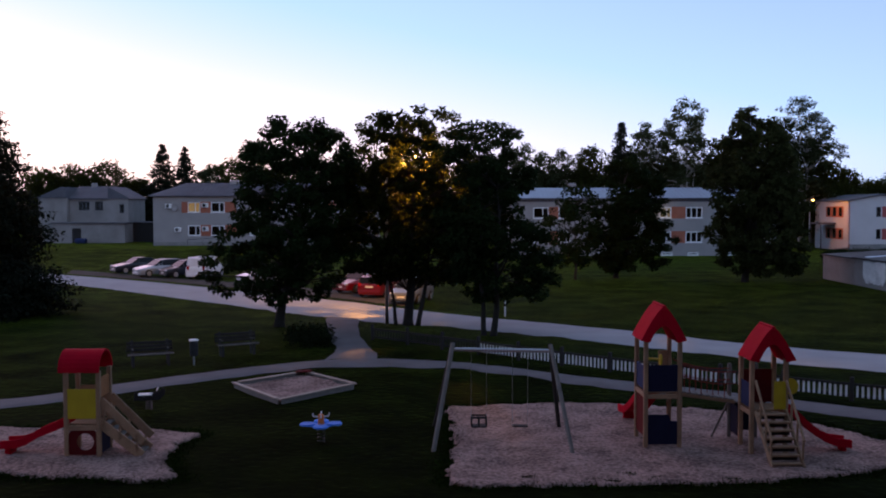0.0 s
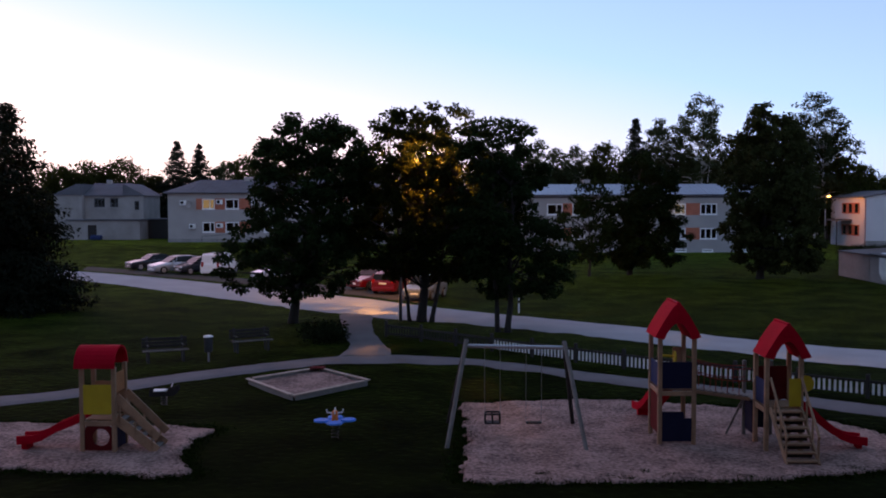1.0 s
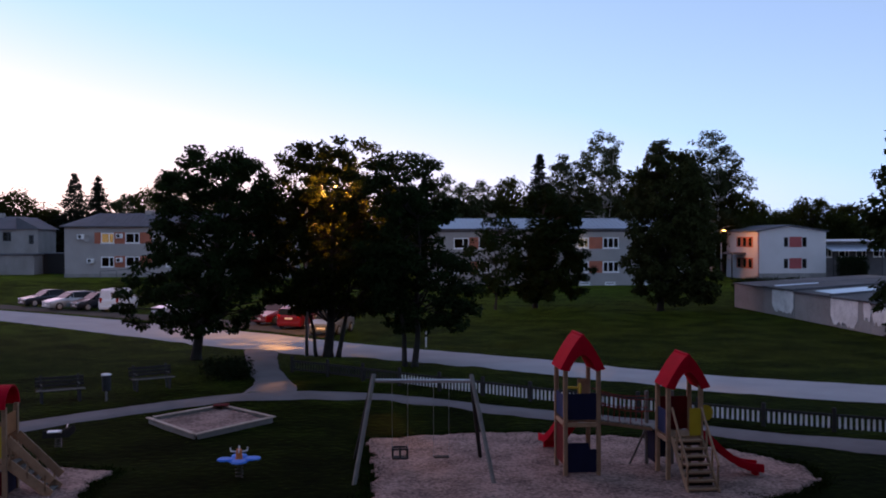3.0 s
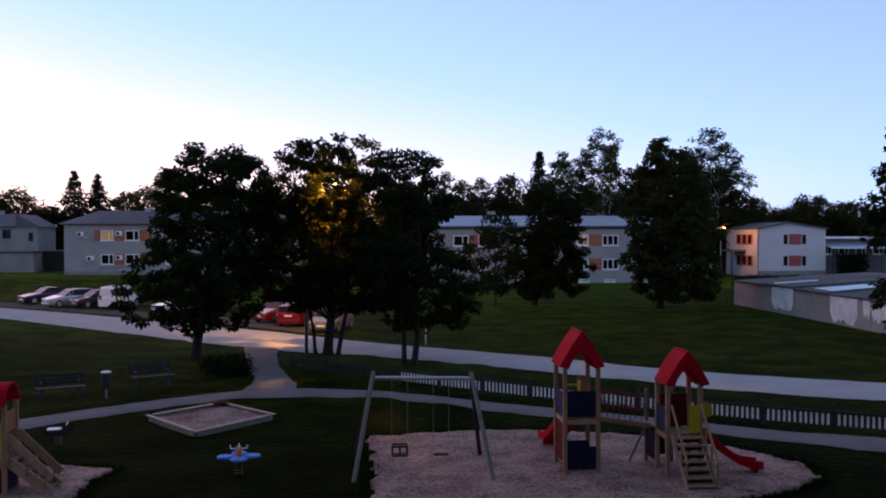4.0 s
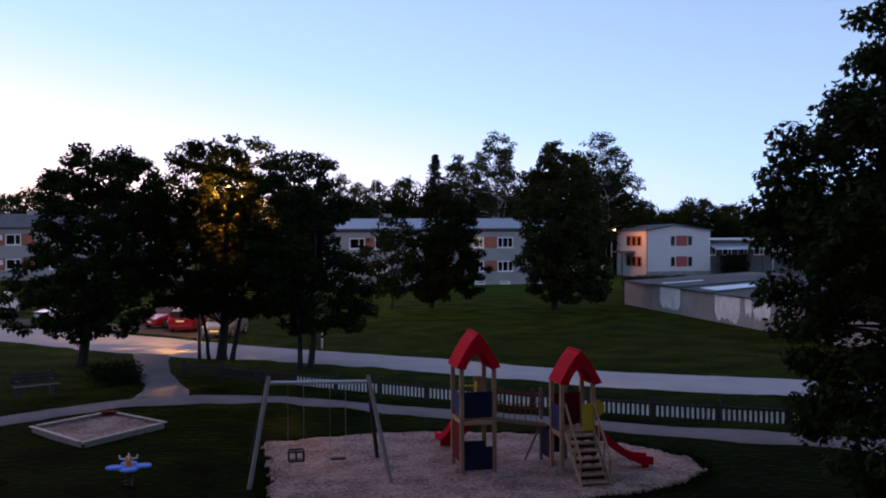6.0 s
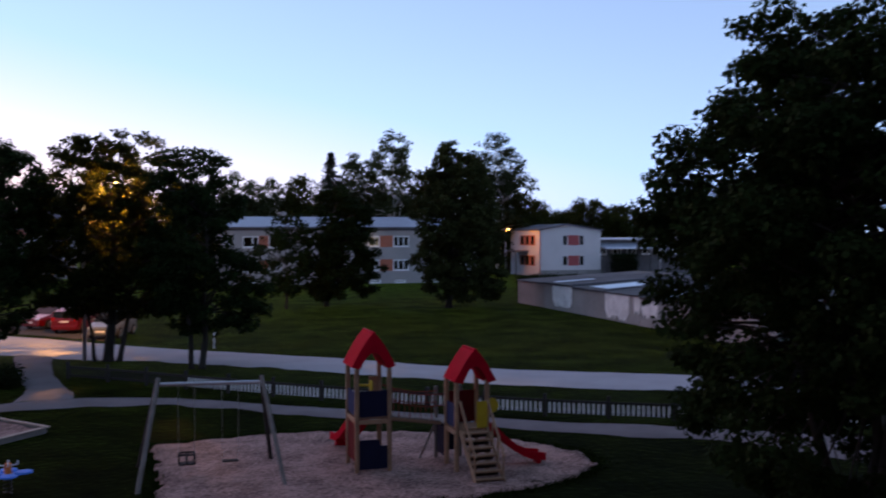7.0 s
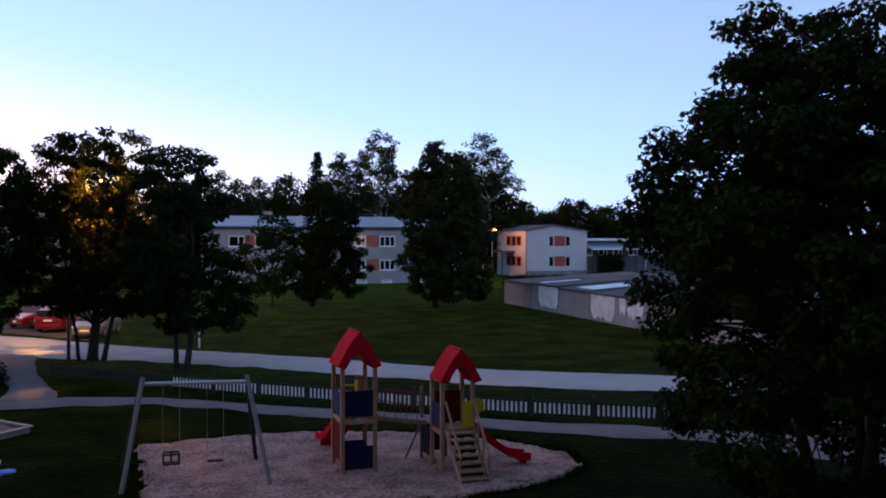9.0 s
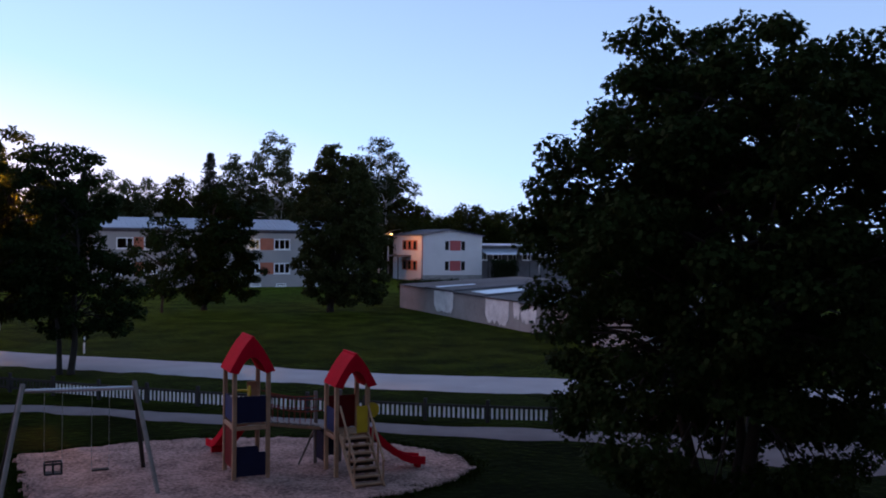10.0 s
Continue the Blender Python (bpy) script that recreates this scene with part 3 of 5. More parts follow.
def house_white():
    y, x0, x1, dp = 129.0, 54.4, 64.2, 11.5
    holes = [(a, a + 0.62, z, z + 1.34) for a in (58.13, 60.78) for z in (4.57, 1.59)]
    ob = block("gabled_house", "white rendered two-storey house with rose-red panels", x0, x1, y, dp, -0.3, 6.7, WHITE_RENDER, holes)
    for a, _, z, _ in holes:
        window(ob, a, z, 0.62, 1.34, 1, dark=True, sill=False)
    for z in (4.57, 1.59):
        part("panel", box(58.92, 60.68, -0.03, -0.002, z - 0.06, z + 1.42, 0.006), PANEL_ROSE, ob, "rose-red facade panel")
    m = x0 + 0.45 * (x1 - x0)
    part("gable", extrude([(x0, 6.702), (x1, 6.702), (m, 7.45)], 0.0, 0.3), WHITE_RENDER, ob)
    part("roof", extrude([(x0 - 0.3, 6.66), (m, 7.5), (x1 + 0.3, 6.66), (x1 + 0.3, 6.8), (m, 7.68), (x0 - 0.3, 6.8)], -0.35, dp + 0.3), ROOF_SLATE, ob)
    part("plinth", box(x0 - 0.02, x1 + 0.02, -0.05, -0.003, -0.3, 0.9, 0.01), PLINTH, ob)
    side = x0 - 0.03
    for z in (4.5, 1.5):
        part("panel", box(side - 0.02, side + 0.028, 1.6, 7.5, z, z + 1.5), PANEL_RED, ob, "brick-red panel on the side wall")
        for k in range(3):
            part("side_window", box(side - 0.04, side - 0.022, 2.0 + k * 2.0, 3.0 + k * 2.0, z + 0.15, z + 1.35), CAR_GLASS, ob, "dark window")
    part("canopy", box(x0 - 2.2, x0 - 0.01, 4.0, 8.0, 3.5, 3.75, 0.03), ROOF_SLATE, ob, "dark flat canopy over the entrance")
    for yy in (4.2, 7.8):
        part("canopy_post", box(x0 - 2.1, x0 - 1.95, yy - 0.07, yy + 0.07, 0, 3.49), DARK_STEEL, ob)
    part("drainpipe", tube([(x0 + 0.1, -0.06, 0.1), (x0 + 0.1, -0.06, 6.6)], 0.05, 6), PANEL_RED, ob)
    low = block("outbuilding", "long low outbuilding with pale roof edge", 65.0, 84.0, 134.0, 9.0, -0.3, 5.2, OUTBUILDING, [(66 + 2.6 * k, 67.6 + 2.6 * k, 3.0, 4.3) for k in range(6)])
    for k in range(6):
        window(low, 66 + 2.6 * k, 3.0, 1.6, 1.3, 2)
    part("roof", box(64.0, 84.5, -0.5, 9.5, 5.22, 5.6, 0.05), ROOF_FELT, low)
    part("roof_edge", box(64.0, 84.5, -0.56, -0.503, 5.3, 5.62), ROOF_SHEET, low)
    part("porch_roof", extrude([(-3.2, 3.9), (-0.02, 4.7), (-0.02, 4.8), (-3.2, 4.0)], 66.0, 77.0, axis="x"), ROOF_SHEET, low)
    for x in (66.3, 70, 73.5, 76.7):
        part("porch_post", box(x - 0.06, x + 0.06, -3.1, -2.98, -0.2, 3.92), DARK_STEEL, low)


def house_far():
    y, z0 = 141.5, 0.9
    holes = [(-53.6, -52.0, 5.6, 6.9), (-51.2, -50.0, 5.6, 6.9)]
    ob = block("old_house", "old plastered two-storey house with dark pitched roof", -54.9, -46.3, y, 8.0, z0 - 0.3, 7.3, PLASTER_WARM, holes + [(-47.6, -46.9, 5.2, 6.5)])
    window(ob, -53.6, 5.6, 1.6, 1.3, 3, dark=True, sill=False)
    window(ob, -51.2, 5.6, 1.2, 1.3, 2, dark=True, sill=False)
    window(ob, -47.6, 5.2, 0.7, 1.3, 1, dark=True, sill=False)
    part("roof", extrude([(-0.5, 7.2), (4.0, 9.0), (8.5, 7.2), (8.5, 7.4), (4.0, 9.2), (-0.5, 7.4)], -55.0, -49.2, axis="x"), ROOF_SLATE, ob)
    part("end_roof", extrude([(-49.18, 7.31), (-45.9, 7.31), (-49.18, 9.1)], -0.3, 8.3), ROOF_SLATE, ob, "dark roof sloping down at the end")
    part("chimney", box(-53.0, -52.3, 3.6, 4.3, 8.9, 9.7, 0.03), PLASTER_WARM, ob)
    wing = block("house_wing", "tall plaster wing of the old house", -59.0, -54.92, y - 1.2, 9.5, z0 - 0.3, 7.4, PLASTER_WARM, [])
    part("roof", extrude([(-59.3, 7.42), (-54.94, 7.42), (-54.94, 9.0), (-55.6, 9.0)], -0.3, 9.7), ROOF_SLATE, wing)
    shed = thing("garage_row", "low pale plaster garages before the old house", "garage", pose(0, y - 5.6, 0))
    part("wall", wall_mesh(-55.2, -45.0, z0 - 0.3, 3.7, 0.3, [(-52.5, -51.2, z0, 3.1)]), PLASTER_WARM, shed)
    part("wall", box(-45.3, -45.0, 0.31, 4.2, z0 - 0.3, 3.7), PLASTER_WARM, shed)
    part("roof", box(-55.4, -44.8, -0.3, 4.2, 3.71, 3.9, 0.03), ROOF_FELT, shed)
    part("door", box(-52.48, -51.22, 0.12, 0.2, z0 - 0.2, 3.08), WOOD_DARK, shed)
    van = thing("tarpaulin_heap", "blue tarpaulin heap by the garages", "tarpaulin", pose(-50.8, y - 6.8, 1.0))
    part("tarpaulin", box(-0.8, 0.8, -0.5, 0.5, -0.05, 0.7, 0.2), BLUE_BOARD, van)
    link = thing("dark_shed", "dark timber shed between the houses", "shed", pose(-44.4, 139.5, 0.8))
    part("wall", box(-0.6, 4.6, 0, 4, -0.3, 3.0, 0.03), WOOD_DARK, link)
    part("roof", box(-0.9, 4.9, -0.3, 4.3, 3.004, 3.15, 0.03), ROOF_SLATE, link)


def slab(pts, z0, z1):
    """A flat block over an outline in plan."""
    bm = bmesh.new()
    lo = [bm.verts.new((*p, z0)) for p in pts]
    hi = [bm.verts.new((*p, z1)) for p in pts]
    bm.faces.new(lo)
    bm.faces.new(hi)
    for i in range(len(pts)):
        bm.faces.new((lo[i], lo[(i + 1) % len(pts)], hi[(i + 1) % len(pts)], hi[i]))
    return bm


def garages():
    """A row of low garages whose back wall faces the lawn, each unit with its own roof height."""
    ys = [79.8, 73.6, 67.8, 62.2, 56.8, 51.6, 46.6, 42.0]
    run = Vector((20.0, 15.0))
    for k in range(7):
        far = Vector((31.6 - (79.8 - ys[k]) * 0.019, ys[k] - 0.02))
        near = Vector((31.6 - (79.8 - ys[k + 1]) * 0.019, ys[k + 1] + 0.02))
        top = 1.98 - 0.05 * k + (0.07 if k % 2 else 0)
        ob = thing("garage", "low garage with patched concrete wall and felt roof", "garage", None, "garage row beside the lawn")
        part("wall", slab([near, near + run, far + run, far], -0.2, top), CONCRETE, ob)
        o = Vector((-0.16, -0.1))
        part("roof", slab([near + o, near + run, far + run, far + o], top + 0.004, top + 0.09 + 0.03 * (k % 3)), ROOF_FELT, ob, "grey felt roof with a raised edge")
        t = top + 0.10 + 0.03 * (k % 3)
        u = Vector((0.0, 0.22))
        part("roof_kerb", slab([near, near + run, near + run + u, near + u], t, t + 0.07), ROOF_SHEET if k == 3 else ROOF_SLATE, ob, "metal flashing along the party wall" if k == 3 else "dark felt-covered kerb")
        for a, b, c, d in {1: ((0.03, 0.30, 0.72, 0.86),), 2: ((0.05, 0.36, 0.15, 0.72),), 4: ((0.03, 0.30, 0.1, 0.8),), 5: ((0.1, 0.3, 0.2, 0.7),)}.get(k, ()):
            q = [near.lerp(far, v) + run * w for v, w in ((c, a), (c, b), (d, b + 0.02), (d, a + 0.01))]
            part("roof_sheet", slab(q, t + 0.005, t + 0.035), ROOF_SHEET, ob, "bare metal sheet on the roof")
        for u0, u1, base in {1: ((0.02, 0.66, 0.25),), 3: ((0.30, 0.96, 0.1), (0.0, 0.16, 0.7)), 4: ((0.55, 0.95, 0.5),)}.get(k, ()):
            p, q = near.lerp(far, u0), near.lerp(far, u1)
            n = 22
            low = [(p.y + (q.y - p.y) * i / n, min(base + 0.5 * abs(noise.noise((i * 0.37, k * 3.1, 0))) + 2.0 * max(0, abs(i / n - 0.5) * 2 - 0.75), top - 0.12)) for i in range(n + 1)]
            high = [(y, top - 0.02 - 0.22 * abs(noise.noise((i * 0.5, k * 1.7, 4)))) for i, (y, z) in enumerate(low)]
            x = min(p.x, q.x)
            bm = bmesh.new()
            for i in range(n):
                extrude([low[i], low[i + 1], high[i + 1], high[i]], x - 0.03, x + 0.05, bm, axis="x")
            bmesh.ops.remove_doubles(bm, verts=bm.verts[:], dist=0.001)
            part("render_patch", bm, CONCRETE_PALE, ob, "pale patch of newer render")


def house_behind():
    """The house from whose upper window the view is taken. Unseen; its length and height are stretched to block
    skylight and darken reflections.
    """
    ob = thing("apartment_house", "unseen grey apartment house, enlarged to shade the playground", "building", pose(0, -0.9, 0))
    part("wall", wall_mesh(-84, 84, -0.3, 15.6, 0.3, [(-1.1, 1.1, 4.8, 6.9)]), PLASTER, ob)
    part("wall", box(-84, -83.7, -11, -0.002, -0.3, 15.6), PLASTER, ob)
    part("wall", box(83.7, 84, -11, -0.002, -0.3, 15.6), PLASTER, ob)
    part("wall", box(-83.7, 83.7, -11, -10.7, -0.3, 15.6), PLASTER, ob)
    part("floor_slab", box(-83.69, 83.69, -10.69, -0.01, 4.2, 4.4), DARK_ROOM, ob)
    part("roof", box(-84.5, 84.5, -11.5, 0.7, 15.604, 15.9, 0.05), ROOF_SLATE, ob)


# ---- trees ----
def leaf_cloud(rng, clumps, per, leaf, droop=0.3, lobed=False):
    """Vertices and faces of leaves gathered in clumps (centre, radii)."""
    base = [(0, 0), (0.30, 0.35), (0.10, 0.95), (-0.10, 0.95), (-0.30, 0.35)]
    if lobed:
        base = [(0, 0), (0.45, 0.10), (0.28, 0.36), (0.58, 0.62), (0.22, 0.62), (0.0, 1.05), (-0.22, 0.62), (-0.58, 0.62), (-0.28, 0.36), (-0.45, 0.10)]
    shape = np.array([(x, y, -0.25 * abs(x) - 0.12 * y * y) for x, y in base])
    cs, rs, ns = np.array([c for c, _ in clumps]), np.array([r for _, r in clumps]), []
    vol = np.prod(rs, axis=1) ** (2 / 3)
    counts = np.maximum(6, (per * vol / vol.mean()).astype(int))
    idx = np.repeat(np.arange(len(cs)), counts)
    n = len(idx)
    d = rng.normal(size=(n, 3))
    d /= np.linalg.norm(d, axis=1)[:, None]
    rad = rng.uniform(0.35, 1.08, size=n)[:, None] ** 0.7
    pos = cs[idx] + d * rad * rs[idx]
    up = d * 0.7 + rng.normal(size=(n, 3)) * 0.55 + np.array([0, 0, 0.55])
    up /= np.linalg.norm(up, axis=1)[:, None]
    fwd = d + rng.normal(size=(n, 3)) * 0.7 + np.array([0, 0, -droop])
    fwd -= up * (fwd * up).sum(1)[:, None]
    fwd /= np.linalg.norm(fwd, axis=1)[:, None]
    side = np.cross(fwd, up)
    size = leaf * rng.uniform(0.6, 1.25, size=n)[:, None, None]
    k = len(shape)
    v = pos[:, None, :] + size * (shape[None, :, :1] * side[:, None, :] + shape[None, :, 1:2] * fwd[:, None, :] + shape[None, :, 2:] * up[:, None, :])
    faces = np.arange(n * k).reshape(n, k)
    return v.reshape(-1, 3), faces


def mesh_part(name, v, f, mat, parent, label=""):
    """Many equal polygons as one mesh."""
    me = bpy.data.meshes.new(name)
    n, k = f.shape
    me.vertices.add(len(v))
    me.vertices.foreach_set("co", np.ascontiguousarray(v, dtype=np.float32).ravel())
    me.loops.add(n * k)
    me.loops.foreach_set("vertex_index", f.astype(np.int32).ravel())
    me.polygons.add(n)
    me.polygons.foreach_set("loop_start", np.arange(0, n * k, k, dtype=np.int32))
    me.update(calc_edges=True)
    me.materials.append(mat)
    ob = new(name, me)
    ob.parent = parent
    if label:
        tagged(ob, label)
    return ob


def broadleaf(at, label, rows, seed, leaf=0.2, per=110, clumps=260, mat=None, stems=((0, 0, 0.24),), bark=None, lobed=False, clear=1.6, clump=0.42, rag=0.3, gaps=0.0, sparse=None, pocket=None, turn=0.0, depth=0.92):
    """A broadleaved tree: tapered stems, limbs reaching into a ragged crown of leaf clumps.
    rows: height, reach to one side and to the other. sparse: (height, share) below which the crown is open."""
    rng = np.random.default_rng(seed)
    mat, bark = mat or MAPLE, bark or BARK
    ob = thing("tree", label, "tree", pose(*at, 0, 0, turn))
    zs, ls, rs = (np.array(c, dtype=float) for c in zip(*sorted(rows)))
    z0, z1 = zs[0], zs[-1]
    wide = np.interp(np.linspace(z0, z1, 40), zs, ls + rs) + 0.3
    pick = np.cumsum(wide ** 1.6) / np.sum(wide ** 1.6)
    blobs = []
    while len(blobs) < clumps:
        u = (np.searchsorted(pick, rng.uniform()) + rng.uniform()) / 40
        z = z0 + (z1 - z0) * min(u, 1)
        l, r = np.interp(z, zs, ls), np.interp(z, zs, rs)
        a = rng.uniform(0, math.tau)
        c, d = math.cos(a), math.sin(a)
        edge = 1.06 + rag * (noise.noise((c * 1.7 + seed, d * 1.7, z * 0.23 / clump)) - 0.12)
        if noise.noise((c * 2.4 + seed * 2, d * 2.4, z * 0.9)) > 0.62 - gaps:
            continue
        if sparse and z < sparse[0] and noise.noise((c * 2.0, d * 2.0 + seed, z * 1.1)) > sparse[1]:
            continue
        q = clump * rng.uniform(0.55, 1.25)
        f = rng.uniform(0.06, 1.0) ** 0.45 * edge
        half = max((l + r) / 2 - 0.25 * q, 0.1)
        p = Vector(((r - l) / 2 + half * f * c, half * depth * f * d, z - 0.04 * f * half))
        if pocket and (p - Vector(pocket[0])).length < pocket[1]:
            continue
        blobs.append((tuple(p), (q, q, q * rng.uniform(0.5, 0.8))))
    v, f = leaf_cloud(rng, blobs, per, leaf, lobed=lobed)
    mesh_part("crown", v, f, mat, ob)
    limbs = bmesh.new()
    tops = []
    for sx, sy, r in stems:
        tip = z1 - (z1 - z0) * (0.10 + 0.2 * min(abs(sx), 2.2))
        tx = sx + rng.normal() * 0.2 + 0.5 * float(np.interp(tip, zs, rs) - np.interp(tip, zs, ls)) * 0.7
        ty = sy + rng.normal() * 0.2
        pts = [(sx * 0.3, sy * 0.3, -0.25), (sx * 0.35, sy * 0.35, 0.25)] + [(sx * 0.35 + (tx - sx * 0.35) * u + rng.normal() * 0.08, sy * 0.35 + (ty - sy * 0.35) * u + rng.normal() * 0.08, 0.25 + (tip - 0.25) * u) for u in (0.14, 0.3, 0.5, 0.7, 0.87, 1.0)]
        part("trunk", tube(pts, [r * 1.45, r * 1.05] + [r * (1 - 0.9 * u) for u in (0.14, 0.3, 0.5, 0.7, 0.87, 0.97)], 10), bark, ob, smooth=True)
        tops.append(pts)
    for c, q in blobs[::3]:
        pts = tops[rng.integers(len(tops))]
        hgt = max(clear, c[2] - rng.uniform(0.3, 0.5) * math.hypot(c[0], c[1]) - 0.3)
        k = min(range(2, len(pts)), key=lambda i: abs(pts[i][2] - hgt))
        s = Vector(pts[k])
        e = Vector(c)
        m = s.lerp(e, 0.5) + Vector((0, 0, 0.12 * (e - s).length))
        l = (e - s).length
        tube([s, m, e], [0.016 * l + 0.012, 0.010 * l + 0.008, 0.005], 5, limbs)
    tagged(part("branchwork", limbs, bark, ob, smooth=True), kind="stuff")
    return ob


def wood_tree(x, y, tall, half, seed, birch=False):
    """A tree of the wood behind the houses: a birch, slender and open, or a full round crown."""
    low = 0.22 if birch else 0.1
    shape = ((low, 0.45), (0.35, 0.95), (0.55, 1.0), (0.75, 0.95), (0.9, 0.75), (1.0, 0.35)) if birch else ((low, 0.6), (0.3, 1.0), (0.6, 1.0), (0.8, 0.9), (0.93, 0.65), (1.0, 0.25))
    rows = [(u * tall, w * half, w * half) for u, w in shape]
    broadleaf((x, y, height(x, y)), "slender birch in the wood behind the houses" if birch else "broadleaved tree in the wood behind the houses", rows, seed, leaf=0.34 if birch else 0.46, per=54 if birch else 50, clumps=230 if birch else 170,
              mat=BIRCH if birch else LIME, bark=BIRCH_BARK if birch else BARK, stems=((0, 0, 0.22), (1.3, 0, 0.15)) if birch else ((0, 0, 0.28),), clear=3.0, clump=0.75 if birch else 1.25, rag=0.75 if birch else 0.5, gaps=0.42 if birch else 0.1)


def spruce(at, label, tall, wide, seed, dense=1.0, low=0.3, fine=16, needle=0.36, power=0.85):
    """A spruce: whorls of drooping boughs set with flat sprays of needles."""
    rng = np.random.default_rng(seed)
    ob = thing("spruce", label, "tree", pose(*at))
    part("trunk", tube([(0, 0, -0.2), (0, 0, tall * 0.5), (0, 0, tall)], [0.02 * tall, 0.012 * tall, 0.01], 8), BARK, ob, smooth=True)
    boughs = bmesh.new()
    blobs = []
    whorls = int(tall * 2.2 * dense)
    for w in range(whorls):
        s = (w + rng.uniform(0, 0.7)) / whorls
        z = low + (tall - low) * s
        reach = wide * (1 - s) ** power * rng.uniform(0.8, 1.12) + 0.12
        for k in range(int(5 + 5 * (1 - s))):
            a = rng.uniform(0, math.tau)
            l = reach * rng.uniform(0.7, 1.1)
            e = Vector((l * math.cos(a), l * math.sin(a), z - 0.18 * l))
            tube([(0, 0, z + 0.1), e * 0.5 + Vector((0, 0, z * 0.5)), e], [0.03, 0.02, 0.008], 4, boughs)
            for u in (0.35, 0.55, 0.75, 0.95):
                c = Vector((0, 0, z)).lerp(e, u) + Vector((0, 0, -0.05))
                q = 0.22 + 0.20 * l * (1.1 - u * 0.5)
                blobs.append((tuple(c), (q, q, 0.13 + 0.05 * l)))
    tagged(part("branchwork", boughs, BARK, ob), kind="stuff")
    v, f = leaf_cloud(rng, blobs, fine, needle, droop=0.8)
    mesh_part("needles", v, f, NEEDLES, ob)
    return ob


def hedge(at, size, label, seed):
    rng = np.random.default_rng(seed)
    ob = thing("hedge", label, "hedge", at)
    blobs = [((rng.uniform(-0.5, 0.5) * size[0], rng.uniform(-0.5, 0.5) * size[1], rng.uniform(0.12, 0.95) * size[2]), (0.28, 0.28, 0.22)) for _ in range(int(26 * size[0] * size[1] * size[2]) + 20)]
    v, f = leaf_cloud(rng, blobs, 26, 0.12)
    mesh_part("leaves", v, f, HEDGE, ob)
    stems = bmesh.new()
    for c, _ in blobs[::5]:
        tube([(c[0] * 0.9, c[1] * 0.9, -0.05), c], [0.015, 0.006], 4, stems)
    tagged(part("stems", stems, BARK, ob), kind="stuff")


# ---- street lamps ----
def street_lamp(head, foot, lens, label, watts, colour, spread=150, aim=None):
    ob = thing("street_lamp", label, "street lamp", pose(foot[0], foot[1], height(*foot[:2])))
    h = Vector(head) - ob.matrix_world.translation
    out = Vector((h.x, h.y, 0))
    part("pole", tube([(0, 0, -0.1), (0, 0, h.z * 0.5), (0, 0, h.z - 0.3), (out * 0.25) + Vector((0, 0, h.z + 0.05)), out * 0.9 + Vector((0, 0, h.z + 0.1))], [0.09, 0.075, 0.06, 0.045, 0.04], 8), STEEL, ob, smooth=True)
    shell = part("lamp_head", box(h.x - 0.16, h.x + 0.16, h.y - 0.34, h.y + 0.34, h.z + 0.06, h.z + 0.22, 0.05), DARK_STEEL, ob)
    part("lens", box(h.x - 0.12, h.x + 0.12, h.y - 0.28, h.y + 0.28, h.z - 0.05, h.z + 0.056, 0.04), lens, shell, "glowing lamp lens")
    bulb("street_light", (head[0], head[1], head[2] - 0.12), watts, colour, 0.1, (aim or (head[0], head[1], 0)) if spread else None, spread)


# ---- cars ----
CAR_SHAPES = {
    # x from nose to tail, waist height, roof height, half width below, half width at the roof (roof None: no cabin there)
    "wagon": [(0.0, 0.62, None, 0.70), (0.10, 0.74, None, 0.80), (0.9, 0.90, None, 0.86), (1.25, 0.95, 0.96, 0.87), (2.0, 0.96, 1.42, 0.88), (2.7, 0.96, 1.47, 0.88), (3.7, 0.97, 1.45, 0.88), (4.3, 0.97, 1.32, 0.86), (4.55, 0.95, 0.97, 0.83), (4.62, 0.80, None, 0.80)],
    "hatch": [(0.0, 0.60, None, 0.68), (0.10, 0.72, None, 0.78), (0.8, 0.88, None, 0.84), (1.1, 0.93, 0.94, 0.85), (1.8, 0.94, 1.42, 0.86), (2.5, 0.94, 1.47, 0.86), (3.3, 0.96, 1.40, 0.85), (3.9, 0.96, 0.98, 0.82), (4.0, 0.80, None, 0.79)],
    "sedan": [(0.0, 0.60, None, 0.70), (0.10, 0.72, None, 0.80), (1.0, 0.88, None, 0.86), (1.4, 0.93, 0.94, 0.87), (2.1, 0.94, 1.38, 0.88), (2.8, 0.94, 1.42, 0.88), (3.4, 0.95, 1.36, 0.87), (4.0, 0.97, 0.98, 0.86), (4.45, 0.94, None, 0.82), (4.5, 0.80, None, 0.80)],
    "van": [(0.0, 0.70, None, 0.72), (0.08, 0.85, None, 0.82), (0.6, 1.02, None, 0.86), (0.9, 1.08, 1.10, 0.87), (1.5, 1.10, 1.74, 0.88), (2.2, 1.10, 1.84, 0.89), (4.1, 1.10, 1.83, 0.89), (4.3, 1.08, 1.76, 0.88), (4.38, 0.90, None, 0.86)],
}


